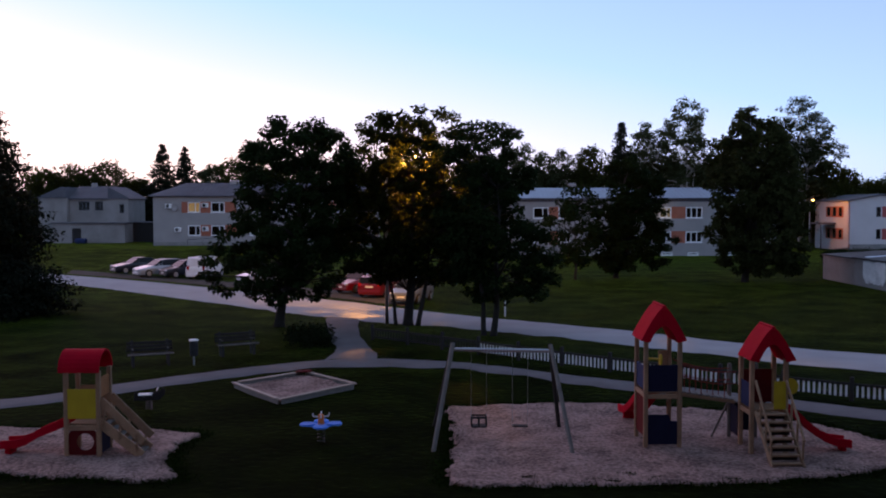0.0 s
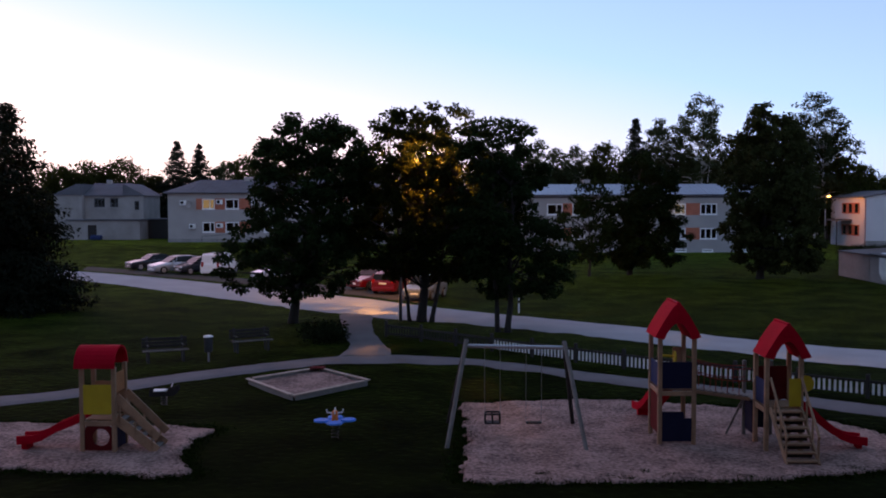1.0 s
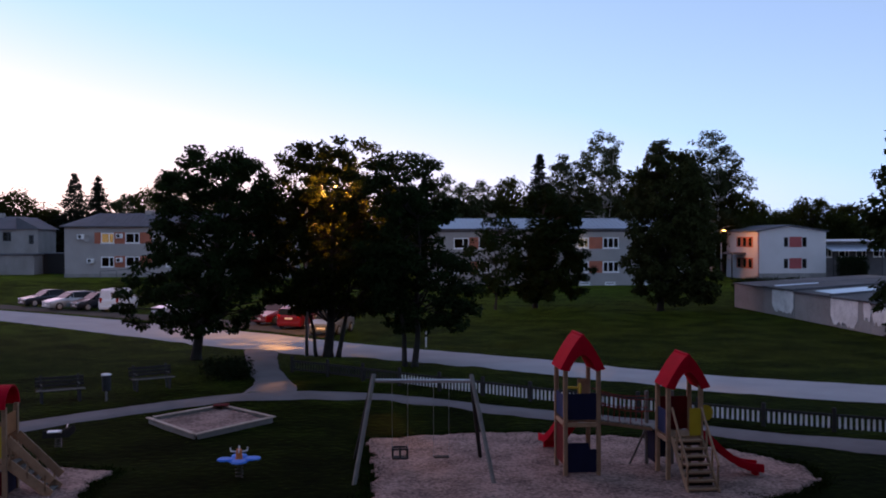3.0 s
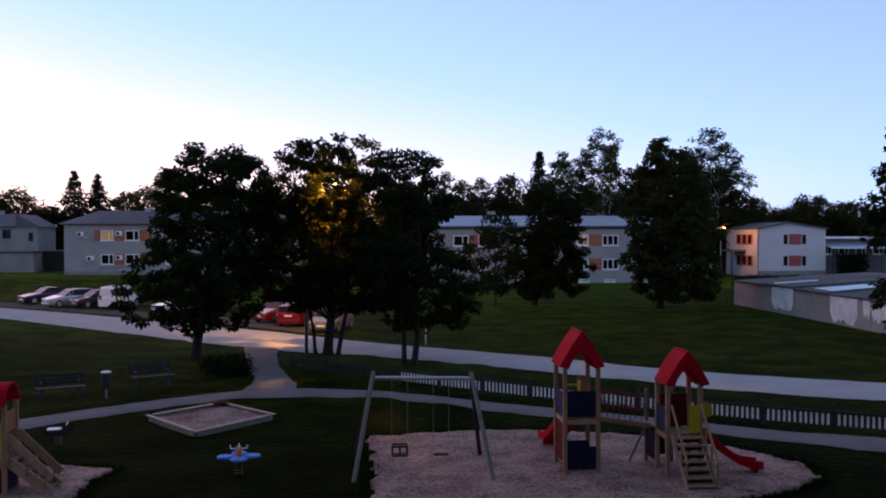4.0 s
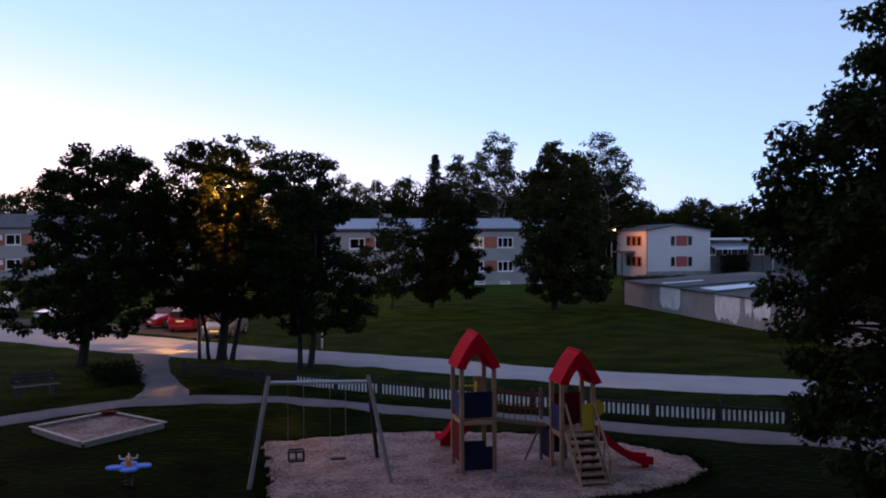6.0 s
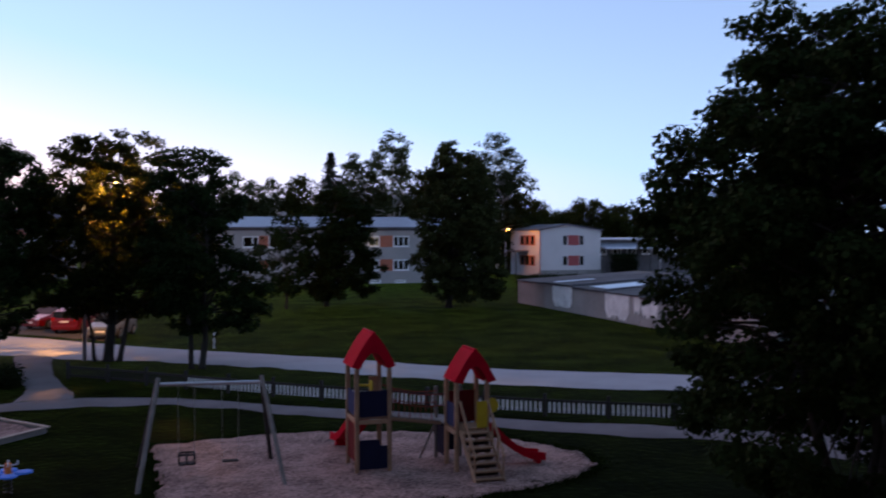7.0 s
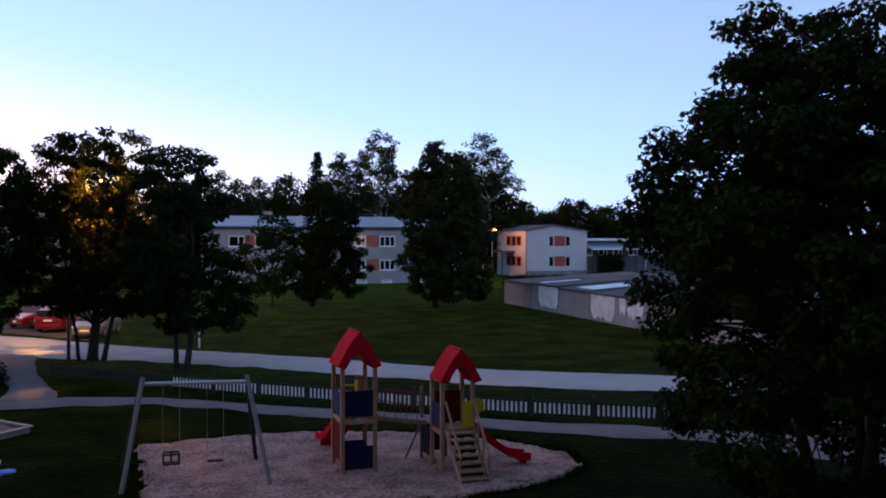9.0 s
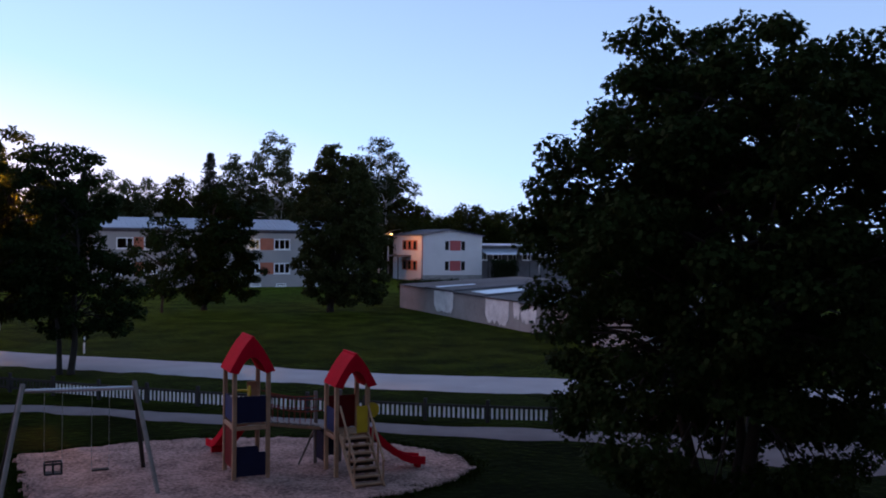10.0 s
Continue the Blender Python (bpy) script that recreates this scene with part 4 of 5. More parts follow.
def car(kind, paint, label, x, y, heading, panel_van=False):
    """A parked car. x, y: the middle of its nose; heading: degrees of the way from nose to tail."""
    ob = thing("parked_car", label, "car", pose(x, y, height(x, y) + 0.03, 0, 0, heading), "cars parked along the lane")
    rows = CAR_SHAPES[kind]
    low = bmesh.new()
    rings = []
    for s in rows:
        px, waist, w = s[0], s[1], s[3]
        ring = [(-w * 0.94, 0.22), (-w, 0.42), (-w, waist * 0.82), (-w * 0.95, waist), (w * 0.95, waist), (w, waist * 0.82), (w, 0.42), (w * 0.94, 0.22)]
        rings.append([low.verts.new((px, a, b)) for a, b in ring])
    for p, q in zip(rings, rings[1:]):
        for k in range(8):
            low.faces.new((p[k], p[(k + 1) % 8], q[(k + 1) % 8], q[k]))
    low.faces.new(rings[0])
    low.faces.new(rings[-1][::-1])
    part("body", low, paint, ob, smooth=False)
    cab = [(s[0], s[1], s[2], s[3]) for s in rows if s[2] is not None]
    glass, roof = bmesh.new(), bmesh.new()
    g = []
    for px, waist, top, w in cab:
        wr = w * 0.92 - 0.20 * (top - waist)
        g.append([glass.verts.new(p) for p in ((px, -w * 0.92, waist - 0.01), (px, -wr, top), (px, wr, top), (px, w * 0.92, waist - 0.01))])
    for p, q in zip(g, g[1:]):
        for k in range(3):
            glass.faces.new((p[k], p[k + 1], q[k + 1], q[k]))
    glass.faces.new(g[0])
    glass.faces.new(g[-1][::-1])
    part("cabin_glass", glass, paint if panel_van else CAR_GLASS, ob, "" if panel_van else "tinted windows")
    top_rows = cab[1:-1]
    r = []
    for px, waist, top, w in top_rows:
        wr = w * 0.92 - 0.20 * (top - waist)
        r.append([roof.verts.new(p) for p in ((px, -wr - 0.012, top - 0.05), (px, -wr + 0.05, top + 0.012), (px, wr - 0.05, top + 0.012), (px, wr + 0.012, top - 0.05))])
    for p, q in zip(r, r[1:]):
        for k in range(3):
            roof.faces.new((p[k], p[k + 1], q[k + 1], q[k]))
    part("roof", roof, paint, ob)
    for side in (-1, 1):
        for i in ((1, 3, -2) if len(cab) > 4 else (1, -2)):
            px, waist, top, w = cab[i]
            wr = w * 0.92 - 0.20 * (top - waist)
            part("pillar", beam((px, side * (w * 0.92 + 0.006), waist), (px + (0.05 if i == 1 else 0.0), side * (wr + 0.008), top), 0.03, 0.09, 0.005), paint, ob)
        if panel_van:
            part("side_window", extrude([(1.25, 1.14), (2.05, 1.14), (2.05, 1.66), (1.62, 1.66)], side * 0.815 - 0.012, side * 0.815 + 0.012), CAR_GLASS, ob, "tinted side window")
        part("mirror", box(cab[0][0] + 0.35, cab[0][0] + 0.5, side * 0.93 - 0.09, side * 0.93 + 0.09, cab[0][1] + 0.02, cab[0][1] + 0.17, 0.03), paint, ob)
        part("headlight", box(-0.015, 0.28, side * 0.60 - 0.15, side * 0.60 + 0.15, 0.60, 0.73, 0.03), HEADLIGHT, ob, "clear headlight")
        part("tail_light", box(rows[-1][0] - 0.12, rows[-1][0] + 0.02, side * 0.68 - 0.1, side * 0.68 + 0.1, 0.76, 1.0 if kind != "van" else 1.15, 0.03), TAILLIGHT, ob, "red tail light")
        for wx in (0.82, rows[-1][0] - 0.85):
            wheel = part("wheel", tube([(wx, side * 0.70, 0.31), (wx, side * 0.72, 0.31), (wx, side * 0.88, 0.31), (wx, side * 0.90, 0.31)], [0.29, 0.315, 0.315, 0.29], 18), RUBBER, ob)
            part("rim", tube([(wx, side * 0.895, 0.31), (wx, side * 0.915, 0.31)], 0.20, 14), STEEL, wheel)
    part("number_plate", box(-0.03, 0.0, -0.26, 0.26, 0.40, 0.51), PLATE, ob)
    part("number_plate", box(rows[-1][0] + 0.0, rows[-1][0] + 0.03, -0.26, 0.26, 0.68, 0.79), PLATE, ob)
    part("bumper", box(-0.05, 0.16, -0.72, 0.72, 0.24, 0.40, 0.05), RUBBER if panel_van else paint, ob)
    part("bumper", box(rows[-1][0] - 0.14, rows[-1][0] + 0.05, -0.76, 0.76, 0.26, 0.50, 0.05), paint, ob)
    if panel_van:
        bm = bmesh.new()
        q = [bm.verts.new(p) for p in ((0.955, -0.72, 1.175), (0.955, 0.72, 1.175), (1.43, 0.62, 1.68), (1.43, -0.62, 1.68))]
        bm.faces.new(q)
        bmesh.ops.solidify(bm, geom=bm.faces[:], thickness=0.02)
        part("windscreen", bm, CAR_GLASS, ob, "tinted windscreen")
    return ob


# ---- the houses, garages and lamps stand ----
house_behind()
house_left()
house_right()
house_white()
house_far()
garages()
street_lamp(STREET, (-2.9, 49.4), LAMP_GLASS, "street lamp glowing orange among the tree's leaves", 5200.0, SODIUM, None)
street_lamp(LAMP_W, (49.9, 130.9), LAMP_GLASS, "street lamp glowing orange by the white house", 380.0, (1.0, 0.36, 0.06), None)
street_lamp(LAMP_N, (54.9, 95.6), LAMP_WHITE, "street lamp glowing warm white above the garages", 120.0, (1.0, 0.72, 0.42))
wall_lamp = thing("wall_lamp", "small lamp glowing on the house wall", "lamp", pose(LAMP_R[0], 117.3, LAMP_R[2]))
part("bracket", beam((0, 0.0, 0.1), (0, -0.45, 0.12), 0.05), DARK_STEEL, wall_lamp)
part("lens", tube([(0, -0.5, -0.1), (0, -0.5, 0.0), (0, -0.5, 0.1)], [0.10, 0.15, 0.10], 10), LAMP_WHITE, wall_lamp, "glowing lens")
bulb("wall_light", (LAMP_R[0], LAMP_R[1] - 0.3, LAMP_R[2]), 5.0, (1.0, 0.72, 0.42))

# ---- parked cars ----
car("sedan", PAINT_BLACK, "black parked car with glossy paint", -29.8, 86.6, 40)
car("wagon", PAINT_SILVER, "silver estate car parked beside the lane", -26.4, 82.4, 40)
car("hatch", PAINT_BLACK, "dark hatchback parked beside the lane", -23.8, 81.3, 40)
car("van", PAINT_WHITE, "white delivery van parked beside the lane", -19.9, 83.8, 262, panel_van=True)
car("sedan", PAINT_SILVER, "silver car parked behind the tree", -15.5, 73.6, 44)
car("hatch", PAINT_RED, "red hatchback parked beside the lane", -7.2, 66.4, 50)
car("wagon", PAINT_RED, "red estate car parked with its rear to the lane", -3.6, 67.4, 254)
car("hatch", PAINT_GREY, "dull silver hatchback parked beside the lane", -2.6, 58.7, 72)

# ---- trees ----
broadleaf((-8.45, 48.4, 0), "dark broadleaved tree on the lawn by the lane",
          [(1.35, 0.8, 1.0), (1.7, 3.2, 2.6), (2.4, 4.0, 3.3), (3.8, 3.6, 4.2), (5.0, 2.7, 4.3), (6.4, 2.1, 4.3), (7.8, 1.8, 4.3), (9.0, 1.6, 4.2), (9.9, 1.3, 3.4), (10.5, 0.4, 1.2)],
          3, per=120, clumps=330, stems=((0.5, 0, 0.24),), clear=2.0, gaps=0.06)
broadleaf((-1.8, 49.0, 0), "broadleaved tree with a street lamp glowing behind its leaves",
          [(2.2, 1.6, 1.8), (2.8, 2.8, 3.8), (3.6, 3.2, 4.1), (5.0, 3.7, 4.3), (6.4, 3.7, 4.3), (7.8, 3.4, 4.3), (9.5, 2.9, 4.0), (10.4, 2.4, 3.4), (10.95, 1.6, 2.0)],
          5, per=105, clumps=400, mat=LIME, stems=((0, 0, 0.24), (1.6, -0.4, 0.12), (-1.9, 0.2, 0.09)), clear=2.0, gaps=0.07, pocket=((0.3, 1.9, 8.6), 0.9), depth=0.66)
broadleaf((2.1, 44.8, 0), "twin-stemmed broadleaved tree beside the fence",
          [(1.6, 0.2, 2.6), (1.9, 0.8, 3.2), (2.7, 1.8, 3.6), (3.7, 2.2, 3.5), (5.0, 2.4, 2.8), (6.4, 2.3, 2.4), (7.7, 2.1, 2.2), (8.8, 2.1, 2.1), (9.6, 1.9, 1.5), (10.0, 1.0, 0.3)],
          8, leaf=0.19, per=100, clumps=270, stems=((-0.6, 0, 0.12), (0.8, -0.3, 0.15)), clear=2.2, gaps=0.14, rag=0.45)
broadleaf((14.5, 80.5, 0), "round broadleaved tree on the far lawn",
          [(0.5, 0.4, 1.2), (1.0, 1.4, 3.8), (1.9, 2.2, 4.6), (3.4, 2.4, 4.8), (5.2, 2.1, 4.6), (7.1, 1.7, 4.2), (8.6, 1.0, 3.6), (10.0, 0.1, 1.6)],
          11, leaf=0.26, per=110, clumps=280, stems=((0, 0, 0.22),), clear=1.4, clump=0.5)
broadleaf((10.9, 79.0, 0), "slim young tree with sparse dark leaves on the far lawn",
          [(1.2, 1.5, 1.3), (3.0, 2.6, 2.1), (4.5, 2.6, 2.3), (6.0, 2.0, 2.3), (7.6, 0.8, 1.4)],
          12, leaf=0.26, per=46, clumps=130, stems=((0, 0, 0.11),), clear=1.4, gaps=0.24, rag=0.6, clump=0.5)
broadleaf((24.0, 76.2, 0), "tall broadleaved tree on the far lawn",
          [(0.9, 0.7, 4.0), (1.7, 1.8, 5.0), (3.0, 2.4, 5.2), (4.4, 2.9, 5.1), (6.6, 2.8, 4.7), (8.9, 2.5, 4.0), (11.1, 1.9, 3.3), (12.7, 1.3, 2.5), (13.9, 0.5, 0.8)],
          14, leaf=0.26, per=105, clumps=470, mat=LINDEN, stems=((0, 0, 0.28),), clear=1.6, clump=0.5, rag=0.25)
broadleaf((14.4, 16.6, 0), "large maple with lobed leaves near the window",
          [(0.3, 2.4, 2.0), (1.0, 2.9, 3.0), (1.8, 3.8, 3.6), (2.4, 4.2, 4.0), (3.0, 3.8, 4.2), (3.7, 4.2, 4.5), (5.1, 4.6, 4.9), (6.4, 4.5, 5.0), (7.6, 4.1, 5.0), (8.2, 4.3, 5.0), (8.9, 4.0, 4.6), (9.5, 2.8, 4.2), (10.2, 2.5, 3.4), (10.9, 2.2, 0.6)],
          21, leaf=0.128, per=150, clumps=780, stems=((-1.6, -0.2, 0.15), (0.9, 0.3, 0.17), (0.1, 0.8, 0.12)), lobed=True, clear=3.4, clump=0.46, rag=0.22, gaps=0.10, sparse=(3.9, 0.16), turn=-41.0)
spruce((-25.2, 53.6, 0), "dark spruce beside the lane", 11.7, 4.2, 31, dense=2.0, fine=34, needle=0.21, power=0.62)

# the wood behind the houses
rng_w = np.random.default_rng(77)
for x, y, h, w in ((-46, 158, 15.4, 6.6), (-42.6, 159, 15.0, 6.2), (27.2, 147, 19.0, 5.6), (69, 166, 12.0, 4.0), (71.5, 167, 11.2, 4.0)):
    spruce((x, y, height(x, y)), "tall spruce in the wood behind the houses", h, w, int(x * 7 + 900), dense=1.4, power=0.88)
for x, y, h, w, birch in ((-66, 156, 11.5, 5.5, 0), (-60, 155, 12.0, 5, 0), (-54.5, 156, 12.4, 4.5, 0), (-50.5, 160, 9.5, 3, 0), (-38.5, 162, 12, 3.4, 1), (-33.5, 161, 13.4, 5, 0), (-24, 160, 13, 5, 0), (-13, 158, 12, 5, 0),
                          (-3, 156, 13, 5, 0), (6, 152, 14, 5, 1), (13.5, 150, 16.2, 3.6, 1), (18.5, 149, 14.6, 3.8, 1), (23.6, 149, 15.3, 4.2, 0), (31, 146, 18.6, 3.2, 1), (36.8, 145.5, 22.3, 4.6, 1), (42.5, 147, 17, 4.5, 0), (34, 151, 15.5, 5, 0),
                          (52.4, 141.5, 21.8, 4.6, 1), (55, 143, 17.5, 4.0, 0), (48.5, 146, 18.5, 5, 0), (60, 147, 12, 4, 0), (65, 160, 10.5, 5, 0), (78.5, 163, 13.2, 4.5, 0), (85.5, 165, 9.5, 4, 0), (95, 158, 15.5, 5, 0), (103, 150, 16, 6, 0), (112, 140, 15, 6, 0), (-78, 150, 12, 6, 0)):
    wood_tree(x, y, h, w, int(x * 13 + 5000), bool(birch))
for x in range(-30, 112, 7):
    wood_tree(x + rng_w.uniform(-2, 2), (158 if x < 60 else 172) + rng_w.uniform(-3, 3), (11.5 if x < 60 else 9.5) + 3.0 * rng_w.uniform(), 4.4, 600 + x)
far = np.random.default_rng(9)
blobs = []
for x in range(-420, 520, 7):
    d = 250 + far.uniform(-20, 20)
    top = far.uniform(9, 15)
    for _ in range(9):
        s = far.uniform(0, 1)
        blobs.append(((x + far.normal() * 3.5, d + far.normal() * 4, 1 + top * s), (3.2 - s, 3.2 - s, 2.2)))
v, f = leaf_cloud(far, blobs, 26, 1.3)
tagged(mesh_part("distant_wood", v, f, LIME, None), "dark line of distant woodland", "woodland", kind="stuff")

hedge(pose(-6.0, 42.6, 0, 0, 0, 10), (2.0, 3.6, 0.6), "low clipped dark hedge beside the short path", 41)
hedge(pose(40.5, 93.0, 0), (7.0, 2.5, 1.9), "dark shrubs before the white house", 42)
hedge(pose(67.0, 127.0, 0), (3.5, 3.0, 3.4), "dark bush beside the white house", 43)


# ---- playground ----
def swing_set():
    ob = thing("swing_set", "timber A-frame swing with two hanging seats", "swing", pose(0, 0, 0))
    top, ym = 2.30, 24.75
    for xo, xi, ys, mid in ((-0.26, 0.25, (23.5, 26.3), 24.9), (3.16, 2.75, (23.1, 25.95), 24.56)):
        for y in ys:
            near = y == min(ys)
            # the far legs' underside shade is put into a darker timber colour
            part("leg", tube([(xo, y, -0.1), (xi, mid + (y - mid) * 0.03, top + 0.16)], 0.058, 10), WOOD_GREY if near else WOOD_DARK, ob, "weathered grey leg" if near else "back leg coloured dark for its shaded underside")
    part("crossbar", tube([(0.22, 24.9, top), (2.8, 24.56, top)], 0.05, 10), STEEL, ob)
    for x, cradle in ((0.92, True), (1.99, False)):
        seat = part("cradle_seat" if cradle else "flat_seat", box(x - 0.2, x + 0.2, ym - 0.1 - 0.06 * cradle, ym + 0.1 + 0.06 * cradle, 0.30, 0.34, 0.015), RUBBER, ob, "black rubber cradle seat" if cradle else "black rubber flat seat")
        if cradle:
            for a in ((x - 0.2, x + 0.2, ym - 0.17, ym - 0.14, 0.54, 0.59), (x - 0.2, x + 0.2, ym + 0.14, ym + 0.17, 0.54, 0.59), (x - 0.21, x - 0.18, ym - 0.16, ym + 0.16, 0.54, 0.59), (x + 0.18, x + 0.21, ym - 0.16, ym + 0.16, 0.54, 0.59)):
                part("rail", box(*a, 0.01), RUBBER, seat)
            for dx in (-0.19, 0.0, 0.19):
                for dy in (-0.155, 0.155):
                    part("strap", box(x + dx - 0.02, x + dx + 0.02, ym + dy - 0.012, ym + dy + 0.012, 0.32, 0.56), RUBBER, seat)
        for dx in (-0.2, 0.2):
            links = bmesh.new()
            z0 = 0.56 if cradle else 0.33
            n = 42
            for i in range(n):
                z = z0 + (top - z0) * i / n
                beam((x + dx, ym, z), (x + dx, ym, z + (top - z0) / n * 1.25), 0.012 if i % 2 else 0.006, 0.006 if i % 2 else 0.012, 0, links)
            part("chain", links, STEEL, ob)


def bell_roof(parent, x0, x1, y0, y1, eave, peak, arch):
    """Two curved red slabs leaning together over a tower, arched beneath."""
    m, half = (x0 + x1) / 2, (x1 - x0) / 2
    for side in (-1, 1):
        outer, inner = [], []
        n = 9
        for i in range(n + 1):
            s = i / n
            outer.append((m + side * (0.001 + (half - 0.001) * (s ** 0.86)), peak - (peak - eave) * (s ** 1.12)))
        for i in range(n, -1, -1):
            s = i / n
            inner.append((m + side * max(half * 0.60 * (s ** 0.8), 0.001), arch - (arch - eave) * (s ** 1.7) - 0.05 * s))
        part("roof_slab", extrude(outer + inner, y0, y1), RED, parent, "curved red plastic roof slab")
    part("ridge", box(m - 0.042, m + 0.042, y0 - 0.01, y1 + 0.01, peak - 0.10, peak + 0.012, 0.012), RED, parent)


def slide(parent, pts, width, along_x=True):
    """A trough slide with raised sides, along its middle line (run, height)."""
    n = len(pts)
    for side in (-1, 0, 1):
        bm = bmesh.new()
        rows = []
        for r, c, z in pts:
            if side == 0:
                prof = [(-width / 2, 0.0), (width / 2, 0.0), (width / 2, 0.03), (-width / 2, 0.03)]
            else:
                e = side * width / 2
                prof = [(e - 0.025, -0.03), (e + 0.025, -0.03), (e + 0.025, 0.17), (e - 0.025, 0.17)]
            rows.append([bm.verts.new((r, c + o, z + h) if along_x else (c + o, r, z + h)) for o, h in prof])
        for p, q in zip(rows, rows[1:]):
            for k in range(4):
                bm.faces.new((p[k], p[(k + 1) % 4], q[(k + 1) % 4], q[k]))
        bm.faces.new(rows[0])
        bm.faces.new(rows[-1][::-1])
        part("chute" if side == 0 else "side_rail", bm, RED, parent, "red plastic slide")


def disc_plate(x, y, z, r, t, along="y"):
    a, b = ((x, y, z), (x, y + t, z)) if along == "y" else ((x, y, z), (x + t, y, z))
    return tube([a, b], r, 20)


def tower_tall():
    ob = thing("slide_tower", "tall timber play tower with curved red roof and navy boards", "play tower", pose(0, 0, 0), "towers of the playground")
    x0, x1, y0, y1 = 5.02, 5.86, 23.66, 24.78
    for x in (x0, x1):
        for y in (y0, y1):
            part("post", box(x - 0.052, x + 0.052, y - 0.052, y + 0.052, -0.1, 2.72, 0.012), WOOD, ob)
    for k in range(9):
        a = y0 + 0.05 + k * 0.115
        part("deck_board", box(x0 + 0.05, x1 - 0.05, a, a + 0.1, 1.36, 1.40, 0.005), WOOD, ob)
    for y in (y0, y1):
        part("joist", box(x0 + 0.047, x1 - 0.047, y - 0.03, y + 0.03, 1.24, 1.355, 0.008), WOOD, ob)
    for x in (x0, x1):
        part("joist", box(x - 0.03, x + 0.03, y0 + 0.047, y1 - 0.047, 1.24, 1.355, 0.008), WOOD, ob)
    part("front_board", box(x0 + 0.05, x1 - 0.05, y0 - 0.012, y0 + 0.012, 1.42, 2.08, 0.005), NAVY, ob, "navy board")
    part("side_board", box(x0 - 0.012, x0 + 0.012, y0 + 0.05, y1 - 0.05, 1.42, 2.02, 0.005), BLUE_BOARD, ob, "blue board")
    part("lower_board", extrude([(x0 + 0.05, 0.1), (x1 - 0.05, 0.1), (x1 - 0.05, 0.68), (x0 + 0.62, 0.68), (x0 + 0.58, 0.84), (x0 + 0.05, 0.84)], y0 - 0.012, y0 + 0.012), NAVY, ob, "navy board with a stepped top")
    part("lower_side_board", box(x0 - 0.012, x0 + 0.012, y0 + 0.05, y1 - 0.05, 0.25, 1.2, 0.005), RED_DARK, ob, "dark red board")
    part("telescope", tube([(x0 + 0.02, y0 + 0.3, 2.2), (x0 + 0.36, y0 + 0.16, 2.2)], 0.03, 10), YELLOW, ob, "yellow toy telescope")
    part("steering_wheel", disc_plate(x0 + 0.36, y0 + 0.08, 2.2, 0.14, 0.04, "x"), YELLOW, ob, "yellow toy wheel")
    part("back_board", box(x1 - 0.28, x1 - 0.05, y1 - 0.012, y1 + 0.012, 1.42, 2.28, 0.005), WOOD, ob)
    bell_roof(ob, 4.87, 6.01, 23.55, 24.70, 2.70, 3.56, 3.06)
    slide(ob, [(24.84, 5.44, 1.36), (25.0, 5.43, 1.26), (25.5, 5.38, 0.85), (26.1, 5.32, 0.48), (26.6, 5.28, 0.28), (27.2, 5.25, 0.22)], 0.5, along_x=False)
    part("slide_foot", box(5.1, 5.4, 26.95, 27.1, -0.05, 0.21, 0.01), RED, ob)


